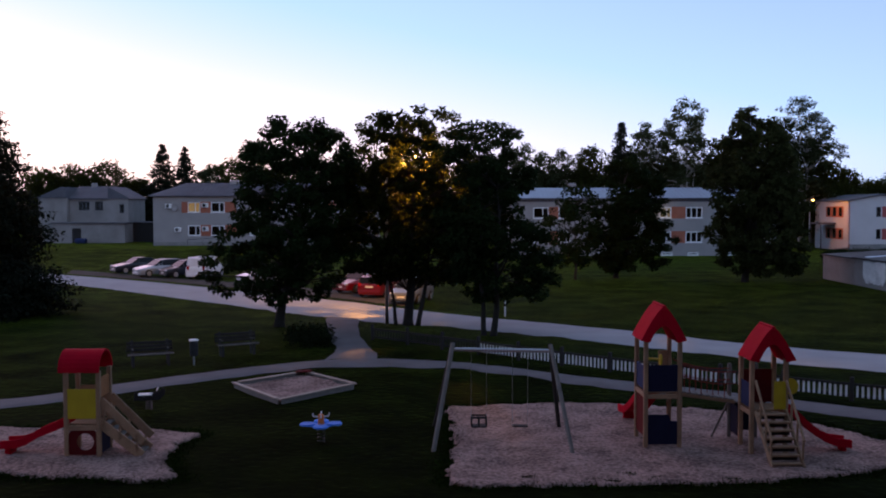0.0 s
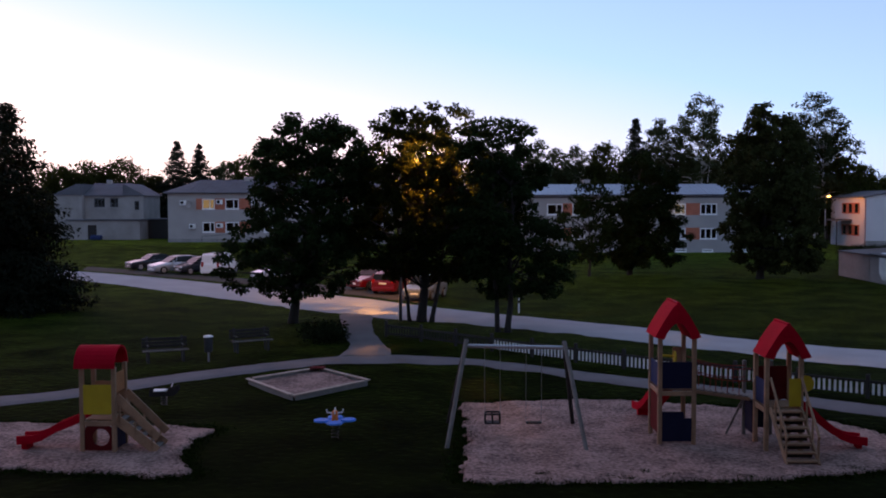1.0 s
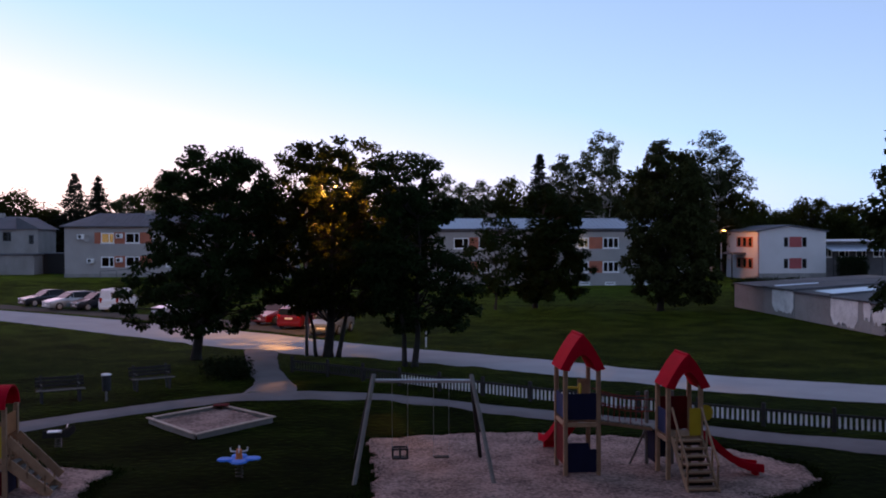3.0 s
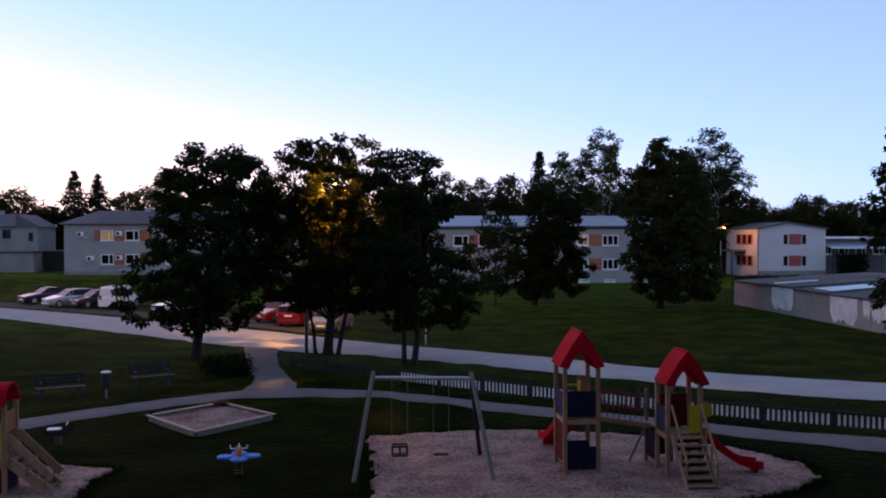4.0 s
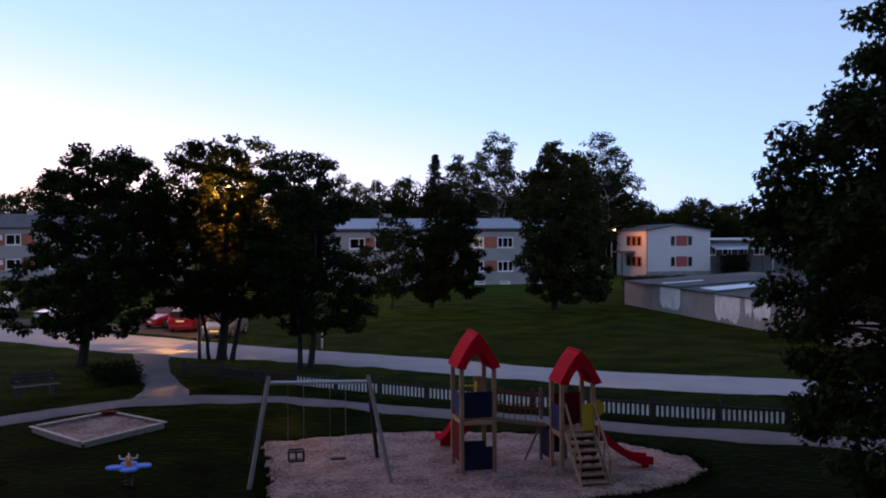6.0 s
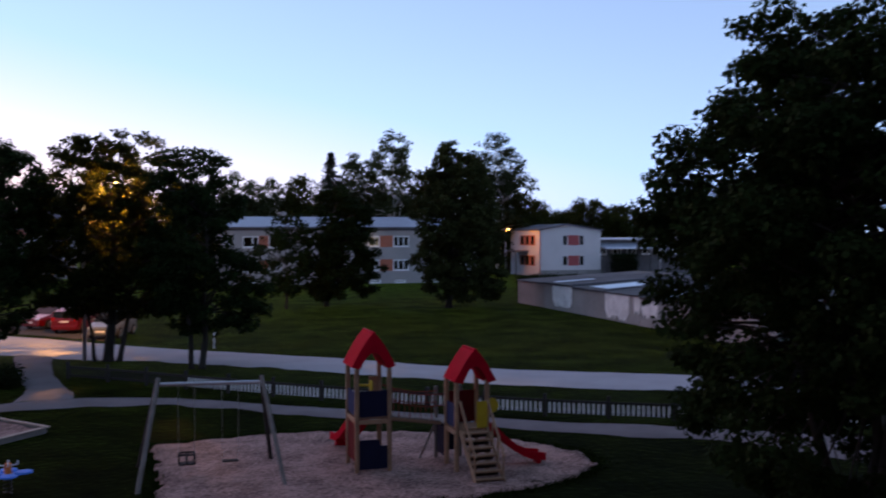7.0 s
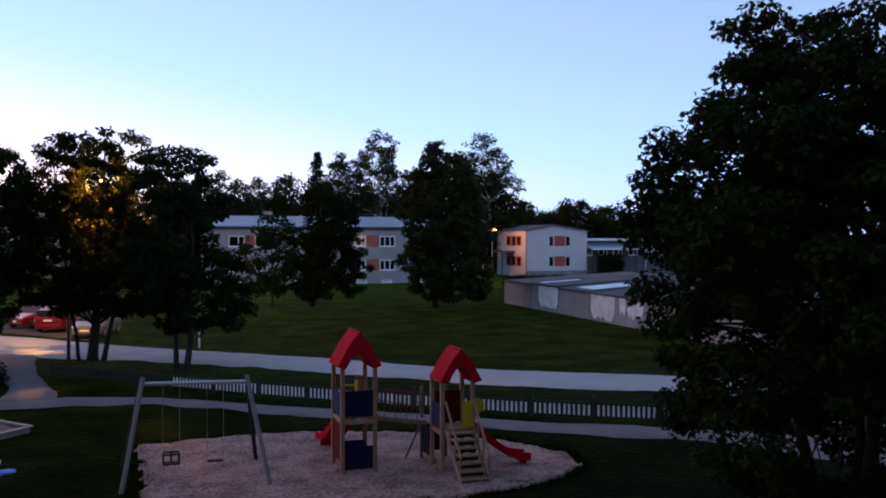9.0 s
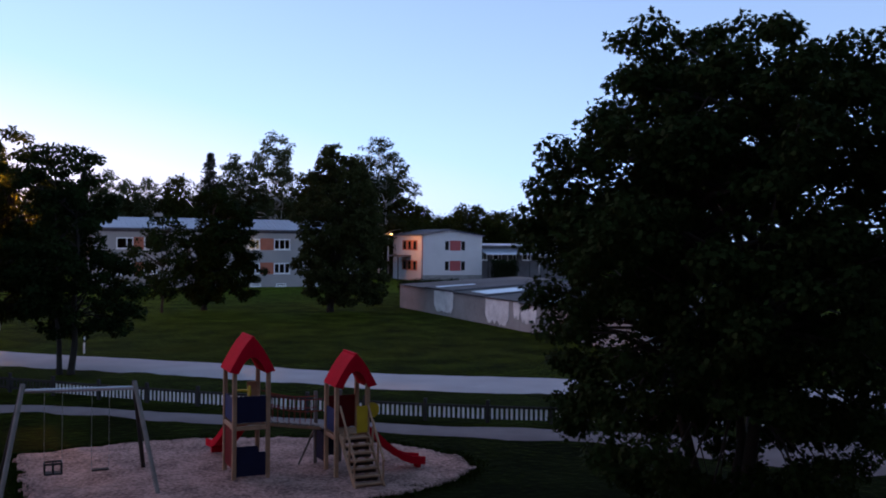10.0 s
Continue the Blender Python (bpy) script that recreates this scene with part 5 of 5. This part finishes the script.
def tower_low():
    ob = thing("slide_tower", "timber play tower with curved red roof, steps and slide", "play tower", pose(0, 0, 0), "towers of the playground")
    x0, x1, y0, y1, dk = 7.47, 8.29, 23.1, 23.95, 1.08
    for x in (x0, x1):
        for y in (y0, y1):
            part("post", box(x - 0.052, x + 0.052, y - 0.052, y + 0.052, -0.1, 2.38, 0.012), WOOD, ob)
    for k in range(7):
        a = y0 + 0.05 + k * 0.108
        part("deck_board", box(x0 + 0.05, x1 - 0.05, a, a + 0.1, dk - 0.04, dk, 0.005), WOOD, ob)
    for x in (x0, x1):
        part("joist", box(x - 0.03, x + 0.03, y0 + 0.047, y1 - 0.047, dk - 0.16, dk - 0.045, 0.008), WOOD, ob)
    for y in (y0, y1):
        part("joist", box(x0 + 0.047, x1 - 0.047, y - 0.03, y + 0.03, dk - 0.16, dk - 0.045, 0.008), WOOD, ob)
    part("side_board", box(x0 - 0.012, x0 + 0.012, y0 + 0.05, y1 - 0.05, dk + 0.02, dk + 0.62, 0.005), BLUE_BOARD, ob, "blue board")
    part("back_board", box(x0 + 0.05, x1 - 0.05, y1 - 0.012, y1 + 0.012, dk + 0.02, dk + 0.85, 0.005), RED_DARK, ob, "dark red board")
    part("front_board", box(x1 - 0.30, x1 - 0.01, y0 - 0.058, y0 - 0.046, dk + 0.02, dk + 0.70, 0.004), YELLOW, ob, "yellow board")
    part("round_board", disc_plate(x1 + 0.25, y0 + 0.35, dk + 0.5, 0.2, 0.02), YELLOW, ob, "round yellow board")
    part("board_bracket", box(x1 + 0.046, x1 + 0.2, y0 + 0.34, y0 + 0.38, dk + 0.46, dk + 0.52), WOOD, ob)
    bell_roof(ob, 7.38, 8.50, 22.98, 23.95, 2.30, 3.11, 2.68)
    # steps down to the sand
    sx0, sx1, yt, yb = x0 + 0.07, x1 - 0.01, y0 - 0.07, y0 - 1.26
    n = 7
    for k in range(n):
        s = (k + 0.5) / n
        y, z = yb + (yt - yb) * s, dk * s
        part("step", box(sx0 + 0.03, sx1 - 0.03, y - 0.10, y + 0.075, z - 0.022, z + 0.022, 0.006), WOOD, ob, "worn tread")
        # dark board added for the shade in the gap under each tread
        part("riser", box(sx0 + 0.03, sx1 - 0.03, y + 0.077, y + 0.095, z - 0.14, z + 0.02, 0.004), WOOD_DARK, ob, "dark board standing in for the shaded gap")
    for x in (sx0, sx1):
        part("stringer", beam((x, yb - 0.05, 0.0), (x, yt, dk - 0.02), 0.045, 0.14), WOOD, ob)
        part("handrail", beam((x, yb - 0.02, 0.62), (x, yt, dk + 0.72), 0.045, 0.07), WOOD, ob)
        for s in (0.04, 0.36, 0.68):
            y = yb + (yt - yb) * s
            part("baluster", beam((x, y, dk * s - 0.02), (x, y, dk * s + 0.6), 0.045, 0.045), WOOD, ob)
    slide(ob, [(x1 + 0.03, 23.55, dk - 0.02), (x1 + 0.25, 23.54, dk - 0.12), (x1 + 0.6, 23.5, 0.60), (x1 + 1.0, 23.45, 0.30), (x1 + 1.28, 23.42, 0.19), (x1 + 1.64, 23.38, 0.15)], 0.46)
    part("slide_foot", box(x1 + 1.45, x1 + 1.57, 23.26, 23.5, -0.05, 0.15, 0.01), RED, ob)
    # landing of the rope bridge behind it
    for x, y in ((7.42, 24.75), (8.1, 24.75)):
        part("bridge_post", box(x - 0.045, x + 0.045, y - 0.045, y + 0.045, -0.1, 1.95, 0.012), WOOD_GREY, ob)
    for k in range(6):
        a = 24.02 + k * 0.12
        part("landing_board", box(7.38, 8.14, a, a + 0.11, 1.05, 1.09, 0.005), WOOD_GREY, ob)
    part("landing_side", box(7.44, 8.08, 24.735, 24.765, 0.2, 0.95, 0.005), NAVY, ob, "navy board")
    part("landing_side", box(7.43, 7.455, 24.1, 24.69, 0.2, 0.95, 0.005), NAVY, ob, "navy board")
    part("brace", beam((6.95, 24.75, 0.0), (7.4, 24.75, 0.95), 0.05, 0.05), WOOD_GREY, ob)


def rope_bridge():
    ob = thing("rope_bridge", "timber beam bridge with red ropes between two towers", "bridge", pose(0, 0, 0))
    for y in (23.95, 24.35):
        part("beam", beam((5.9, y, 1.30), (7.38, y + 0.2, 1.06), 0.08, 0.08), WOOD, ob)
    for k in range(9):
        s = (k + 0.5) / 9
        part("plank", box(5.92 + 1.44 * s - 0.055, 5.92 + 1.44 * s + 0.055, 23.9 + 0.2 * s, 24.42 + 0.2 * s, 1.345 - 0.24 * s, 1.375 - 0.24 * s, 0.005), WOOD_GREY, ob)
    for y in (23.92, 24.45):
        for z in (0.75, 0.45):
            pts = [(5.88 + 1.52 * s, y + 0.2 * s, 1.34 - 0.26 * s + z - 0.18 * math.sin(math.pi * s) * 0.5) for s in (0, 0.2, 0.4, 0.6, 0.8, 1.0)]
            part("rope", tube(pts, 0.014, 6), ROPE, ob)
        for s in (0.2, 0.4, 0.6, 0.8):
            x, yy, z = 5.88 + 1.52 * s, y + 0.2 * s, 1.34 - 0.26 * s
            part("rope", tube([(x, yy, z), (x, yy, z + 0.68)], 0.010, 5), ROPE, ob)


def tower_small():
    ob = thing("slide_tower", "small timber play tower with red barrel roof and slide", "play tower", pose(0, 0, 0), "towers of the playground")
    x0, x1, y0, y1, dk = -9.08, -8.30, 22.95, 23.72, 0.80
    for x in (x0, x1):
        for y in (y0, y1):
            part("post", box(x - 0.052, x + 0.052, y - 0.052, y + 0.052, -0.1, 2.08, 0.012), WOOD, ob)
    for k in range(6):
        a = y0 + 0.05 + k * 0.112
        part("deck_board", box(x0 + 0.05, x1 - 0.05, a, a + 0.105, dk - 0.04, dk, 0.005), WOOD, ob)
    for y in (y0, y1):
        part("joist", box(x0 + 0.047, x1 - 0.047, y - 0.03, y + 0.03, dk - 0.16, dk - 0.045, 0.008), WOOD, ob)
    part("front_board", box(x0 + 0.05, x1 - 0.05, y0 - 0.058, y0 - 0.046, dk + 0.13, dk + 0.85, 0.004), YELLOW, ob, "yellow board")
    part("back_board", box(x0 + 0.05, x1 - 0.05, y1 - 0.012, y1 + 0.012, dk + 0.02, dk + 0.8, 0.005), WOOD, ob)
    part("side_board", box(x1 - 0.012, x1 + 0.012, y0 + 0.05, y1 - 0.05, dk + 0.62, dk + 1.1, 0.005), ORANGE_WOOD, ob, "orange-brown board")
    part("lower_side_board", box(x1 - 0.012, x1 + 0.012, y0 + 0.05, y1 - 0.05, 0.04, dk - 0.17, 0.005), NAVY, ob, "dark board")
    # a dark red board with a round hole below the deck
    bm = bmesh.new()
    cx, cz, r, n = (x0 + x1) / 2 + 0.06, 0.36, 0.21, 24
    ys = (y0 - 0.014, y0 + 0.014)
    sq = [(x0 + 0.05, x1 - 0.05), (0.04, dk - 0.17)]
    rings = {}
    for yy in ys:
        hole, rim = [], []
        for k in range(n):
            a = math.tau * (k + 0.5) / n
            c, s = math.cos(a), math.sin(a)
            tx = ((sq[0][1] if c > 0 else sq[0][0]) - cx) / c if abs(c) > 1e-6 else 9e9
            tz = ((sq[1][1] if s > 0 else sq[1][0]) - cz) / s if abs(s) > 1e-6 else 9e9
            t = min(tx, tz)
            hole.append(bm.verts.new((cx + r * c, yy, cz + r * s)))
            rim.append(bm.verts.new((cx + t * c, yy, cz + t * s)))
        rings[yy] = (hole, rim)
        for k in range(n):
            bm.faces.new((hole[k], hole[(k + 1) % n], rim[(k + 1) % n], rim[k]))
    for w in (0, 1):
        a, b = rings[ys[0]][w], rings[ys[1]][w]
        for k in range(n):
            bm.faces.new((a[k], a[(k + 1) % n], b[(k + 1) % n], b[k]))
    part("lower_board", bm, RED_DARK, ob, "dark red board with a round hole")
    # barrel roof, its axis along x
    n, cy, r = 14, (y0 + y1) / 2, 0.50
    arc = [(cy - r * math.cos(math.pi * k / n), 2.05 + 0.51 * math.sin(math.pi * k / n)) for k in range(n + 1)]
    arc_in = [(cy - (r - 0.05) * math.cos(math.pi * k / n), 2.05 + 0.46 * math.sin(math.pi * k / n)) for k in range(n, -1, -1)]
    part("barrel_roof", extrude(arc + arc_in, x0 - 0.15, x1 + 0.05, axis="x"), RED, ob, "red plastic barrel roof")
    slide(ob, [(x0 - 0.02, 23.33, dk - 0.02), (x0 - 0.25, 23.33, dk - 0.14), (x0 - 0.75, 23.33, 0.46), (x0 - 1.05, 23.33, 0.28), (x0 - 1.3, 23.33, 0.2), (x0 - 1.68, 23.33, 0.18)], 0.48)
    part("slide_foot", box(x0 - 1.6, x0 - 1.45, 23.15, 23.5, -0.05, 0.17, 0.01), RED, ob)
    # boarded climbing ramp with side boards
    for y in (22.98, 23.66):
        part("stringer", beam((x1 + 0.03, y, dk + 0.0), (x1 + 1.02, y, 0.02), 0.045, 0.24), WOOD, ob)
        part("handrail", beam((x1 + 0.05, y, dk + 0.55), (x1 + 1.06, y, 0.34), 0.045, 0.20), WOOD, ob)
        for s in (0.12, 0.5, 0.9):
            part("baluster", beam((x1 + 1.0 * s, y, dk * (1 - s)), (x1 + 1.0 * s, y, dk * (1 - s) + 0.46), 0.045, 0.045), WOOD, ob)
    for k in range(6):
        s = (k + 0.5) / 6
        part("step", box(x1 + 1.0 * s - 0.08, x1 + 1.0 * s + 0.08, 23.0, 23.64, dk * (1 - s) - 0.02, dk * (1 - s) + 0.02, 0.006), WOOD_GREY, ob)


def sandbox():
    ob = thing("sandbox", "square timber sandbox filled with sand", "sandbox", pose(0, 0, 0))
    c = [(-7.0, 31.9), (-5.0, 29.1), (-2.95, 31.7), (-4.95, 34.1)]
    for k in range(4):
        a, b = Vector((*c[k], 0.03)), Vector((*c[(k + 1) % 4], 0.03))
        d = (b - a).normalized()
        part("side_plank", beam(a + d * 0.06, b - d * 0.06, 0.05, 0.2), WOOD_GREY, ob)
        n = Vector((-d.y, d.x, 0))
        part("seat_plank", beam(a - d * 0.05 + Vector((0, 0, 0.122)), b - d * 0.20 + Vector((0, 0, 0.122)), 0.13, 0.04), PALE_WOOD, ob)
    poly = [(x * 0.97 + -4.975 * 0.03, y * 0.97 + 31.7 * 0.03) for x, y in c]
    verts, faces, n = [], [], 24
    for i in range(n + 1):
        for j in range(n + 1):
            u, w = i / n, j / n
            p = Vector((*poly[0], 0)).lerp(Vector((*poly[1], 0)), u).lerp(Vector((*poly[3], 0)).lerp(Vector((*poly[2], 0)), u), w)
            verts.append((p.x, p.y, 0.055 + 0.05 * noise.noise((p.x * 1.6, p.y * 1.6, 6)) + 0.025 * noise.noise((p.x * 6, p.y * 6, 7))))
    faces = [(i * (n + 1) + j, (i + 1) * (n + 1) + j, (i + 1) * (n + 1) + j + 1, i * (n + 1) + j + 1) for i in range(n) for j in range(n)]
    part("sand_fill", (verts, faces), SAND, ob, "loose sand", smooth=True)
    part("corner_seat", box(-0.26, 0.26, -0.2, 0.2, 0.176, 0.21, 0.01), RED_DARK, ob, "dark red corner seat").matrix_local = pose(-4.95, 33.9, 0, 0, 0, 0)


def spring(parent, z0, z1, r=0.09, turns=5):
    pts = [(r * math.cos(a), r * math.sin(a), z0 + (z1 - z0) * i / 60) for i, a in ((i, math.tau * turns * i / 60) for i in range(61))]
    part("spring", tube(pts, 0.014, 6), DARK_STEEL, parent)


def flower_rocker():
    ob = thing("spring_rocker", "blue four-petal spring rocker with orange middle", "spring rocker", pose(-3.12, 24.3, 0))
    spring(ob, 0.0, 0.44)
    for k in range(4):
        a = math.tau * k / 4 + 0.1
        part("petal_seat", tube([(0.34 * math.cos(a), 0.34 * math.sin(a), 0.46), (0.34 * math.cos(a), 0.34 * math.sin(a), 0.50)], [0.20, 0.19], 18), BLUE, ob, "bright blue petal seat")
    part("hub", tube([(0, 0, 0.44), (0, 0, 0.455)], 0.30, 16), BLUE, ob)
    part("hub_post", tube([(0, 0, 0.455), (0, 0, 0.72)], [0.09, 0.07], 12), ORANGE, ob, "orange middle post")
    for k in range(4):
        a = math.tau * k / 4 + 0.1
        part("handle", tube([(0.05 * math.cos(a), 0.05 * math.sin(a), 0.66), (0.20 * math.cos(a), 0.20 * math.sin(a), 0.68), (0.21 * math.cos(a), 0.21 * math.sin(a), 0.76)], 0.018, 8), WHITE_WOOD, ob, "pale handle")


def saddle_rocker():
    ob = thing("spring_rocker", "small spring rocker with pale seat and boards", "spring rocker", pose(-8.75, 28.35, 0, 0, 0, 12))
    spring(ob, 0.0, 0.34)
    for y in (-0.13, 0.13):
        part("side_board", extrude([(-0.42, 0.30), (0.30, 0.30), (0.46, 0.46), (0.42, 0.62), (0.28, 0.52), (-0.2, 0.44), (-0.40, 0.52)], y - 0.012, y + 0.012), WOOD_DARK, ob)
    part("seat", box(-0.30, 0.10, -0.17, 0.17, 0.44, 0.475, 0.012), WHITE_WOOD, ob, "white seat")
    part("handle", tube([(0.24, -0.26, 0.60), (0.24, 0.26, 0.60)], 0.018, 8), STEEL, ob)


def litter_bin():
    ob = thing("litter_bin", "dark litter bin on a post with pale lid", "litter bin", pose(-9.55, 36.6, 0))
    part("post", tube([(0, 0.0, -0.05), (0, 0.0, 0.34)], 0.04, 8), STEEL, ob)
    part("body", tube([(0, 0, 0.32), (0, 0, 0.35), (0, 0, 0.90)], [0.13, 0.15, 0.17], 14), DARK_STEEL, ob)
    part("lid", tube([(0, 0, 0.905), (0, 0, 0.94), (0, 0, 0.97)], [0.19, 0.19, 0.12], 14), WHITE_WOOD, ob, "pale lid")


def bench(x, y, turn):
    ob = thing("bench", "dark timber park bench with a pale front edge", "bench", pose(x, y, 0, 0, 0, turn), "benches by the footpath")
    for k in range(4):
        part("seat_slat", box(-0.85, 0.85, -0.24 + k * 0.12, -0.14 + k * 0.12, 0.42, 0.455, 0.008), WOOD_GREY if k == 0 else WOOD_DARK, ob)
    for k in range(3):
        part("back_slat", box(-0.85, 0.85, 0.25 + 0.02 * k, 0.285 + 0.02 * k, 0.52 + k * 0.13, 0.62 + k * 0.13, 0.008), WOOD_DARK, ob)
    for s in (-0.65, 0.65):
        part("leg", box(s - 0.04, s + 0.04, -0.2, -0.12, -0.05, 0.419, 0.01), DARK_STEEL, ob)
        part("leg", beam((s, 0.2, -0.05), (s, 0.33, 0.95), 0.07, 0.05), DARK_STEEL, ob)
        part("arm", box(s - 0.03, s + 0.03, -0.22, 0.24, 0.60, 0.64, 0.01), DARK_STEEL, ob)


def picket_fence():
    line = along([(-3.2, 43.3), (-1.05, 41.5), (2.2, 38.3), (5.8, 35.0), (9.6, 31.9), (13.0, 29.35), (16.1, 27.5), (20.2, 25.0), (25.3, 22.0), (32, 17.8)], 0.1)
    dist, total = [0.0], 0.0
    for a, b in zip(line, line[1:]):
        total += (b - a).length
        dist.append(total)

    def at(s):
        i = max(0, min(int(np.searchsorted(dist, s)) - 1, len(line) - 2))
        return line[i].lerp(line[i + 1], (s - dist[i]) / (dist[i + 1] - dist[i]))
    span = 2.1
    panel_n = int(total / span)
    picket = bmesh.new()
    box(-0.036, 0.036, -0.010, 0.010, 0.09, 0.50, 0.006, picket)
    me = bpy.data.meshes.new("picket")
    picket.to_mesh(me)
    picket.free()
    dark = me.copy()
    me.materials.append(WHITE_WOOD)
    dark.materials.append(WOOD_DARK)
    post_bm = box(-0.06, 0.06, -0.06, 0.06, -0.1, 0.72, 0.015)
    pm = bpy.data.meshes.new("post")
    post_bm.to_mesh(pm)
    post_bm.free()
    pm.materials.append(WOOD_DARK)
    for k in range(panel_n):
        a, b = at(k * span), at((k + 1) * span)
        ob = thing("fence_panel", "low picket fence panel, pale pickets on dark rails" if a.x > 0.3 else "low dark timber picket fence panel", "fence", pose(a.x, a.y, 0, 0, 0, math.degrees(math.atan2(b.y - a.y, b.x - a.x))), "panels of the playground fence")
        l = (b - a).length
        post = new("post", pm)
        post.parent = ob
        for z, y in ((0.09, 0.012), (0.455, -0.05)):
            part("rail", box(0.062, l - 0.062, y, y + 0.038, z, z + 0.085, 0.006), WOOD_DARK, ob)
        n = int((l - 0.2) / 0.152)
        for i in range(n):
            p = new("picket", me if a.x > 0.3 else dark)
            p.parent = ob
            p.location = (0.16 + (l - 0.32) * i / (n - 1), 0.0, 0)
            p.rotation_euler = (0, radians(random.uniform(-1.2, 1.2)), 0)


def marker_post(x, y, label, h=0.9):
    ob = thing("marker_post", label, "post", pose(x, y, 0))
    part("shaft", tube([(0, 0, -0.1), (0, 0, h)], 0.045, 8), WHITE_WOOD, ob)
    part("band", tube([(0, 0, h * 0.6), (0, 0, h * 0.75)], 0.049, 8), RUBBER, ob)


def grass_tufts():
    rng = np.random.default_rng(4)
    pts = []
    for poly in (SAND_BIG, SAND_SMALL):
        edge = along(poly + poly[:1], 0.05)
        for p in edge:
            for _ in range(10):
                pts.append((p.x + rng.normal() * 0.16, p.y + rng.normal() * 0.16))
    for x, y in ((3.3, 20.9), (3.7, 20.75), (4.7, 20.95), (4.2, 21.3), (1.9, 21.1), (6.4, 20.9), (8.9, 21.6)):
        pts += [(x + rng.normal() * 0.10, y + rng.normal() * 0.06) for _ in range(90)]
    p = np.array(pts)
    n = len(p)
    a = rng.uniform(0, math.tau, n)
    h = rng.uniform(0.02, 0.07, n)
    w = rng.uniform(0.010, 0.022, n)
    base = np.column_stack([p, np.full(n, -0.02)])
    side = np.column_stack([np.cos(a) * w, np.sin(a) * w, np.zeros(n)])
    tip = base + np.column_stack([rng.normal(size=n) * 0.05, rng.normal(size=n) * 0.05, h + 0.02])
    v = np.stack([base - side, base + side, tip], 1).reshape(-1, 3)
    tagged(mesh_part("grass", v, np.arange(n * 3).reshape(n, 3), BLADES, None), "short uneven blades of lawn grass", "grass", kind="stuff")


swing_set()
tower_tall()
tower_low()
rope_bridge()
tower_small()
sandbox()
flower_rocker()
saddle_rocker()
litter_bin()
bench(-11.15, 36.4, 24)
bench(-8.4, 39.0, 30)
marker_post(3.4, 52.6, "white roadside marker post with dark band")
grass_tufts()
picket_fence()
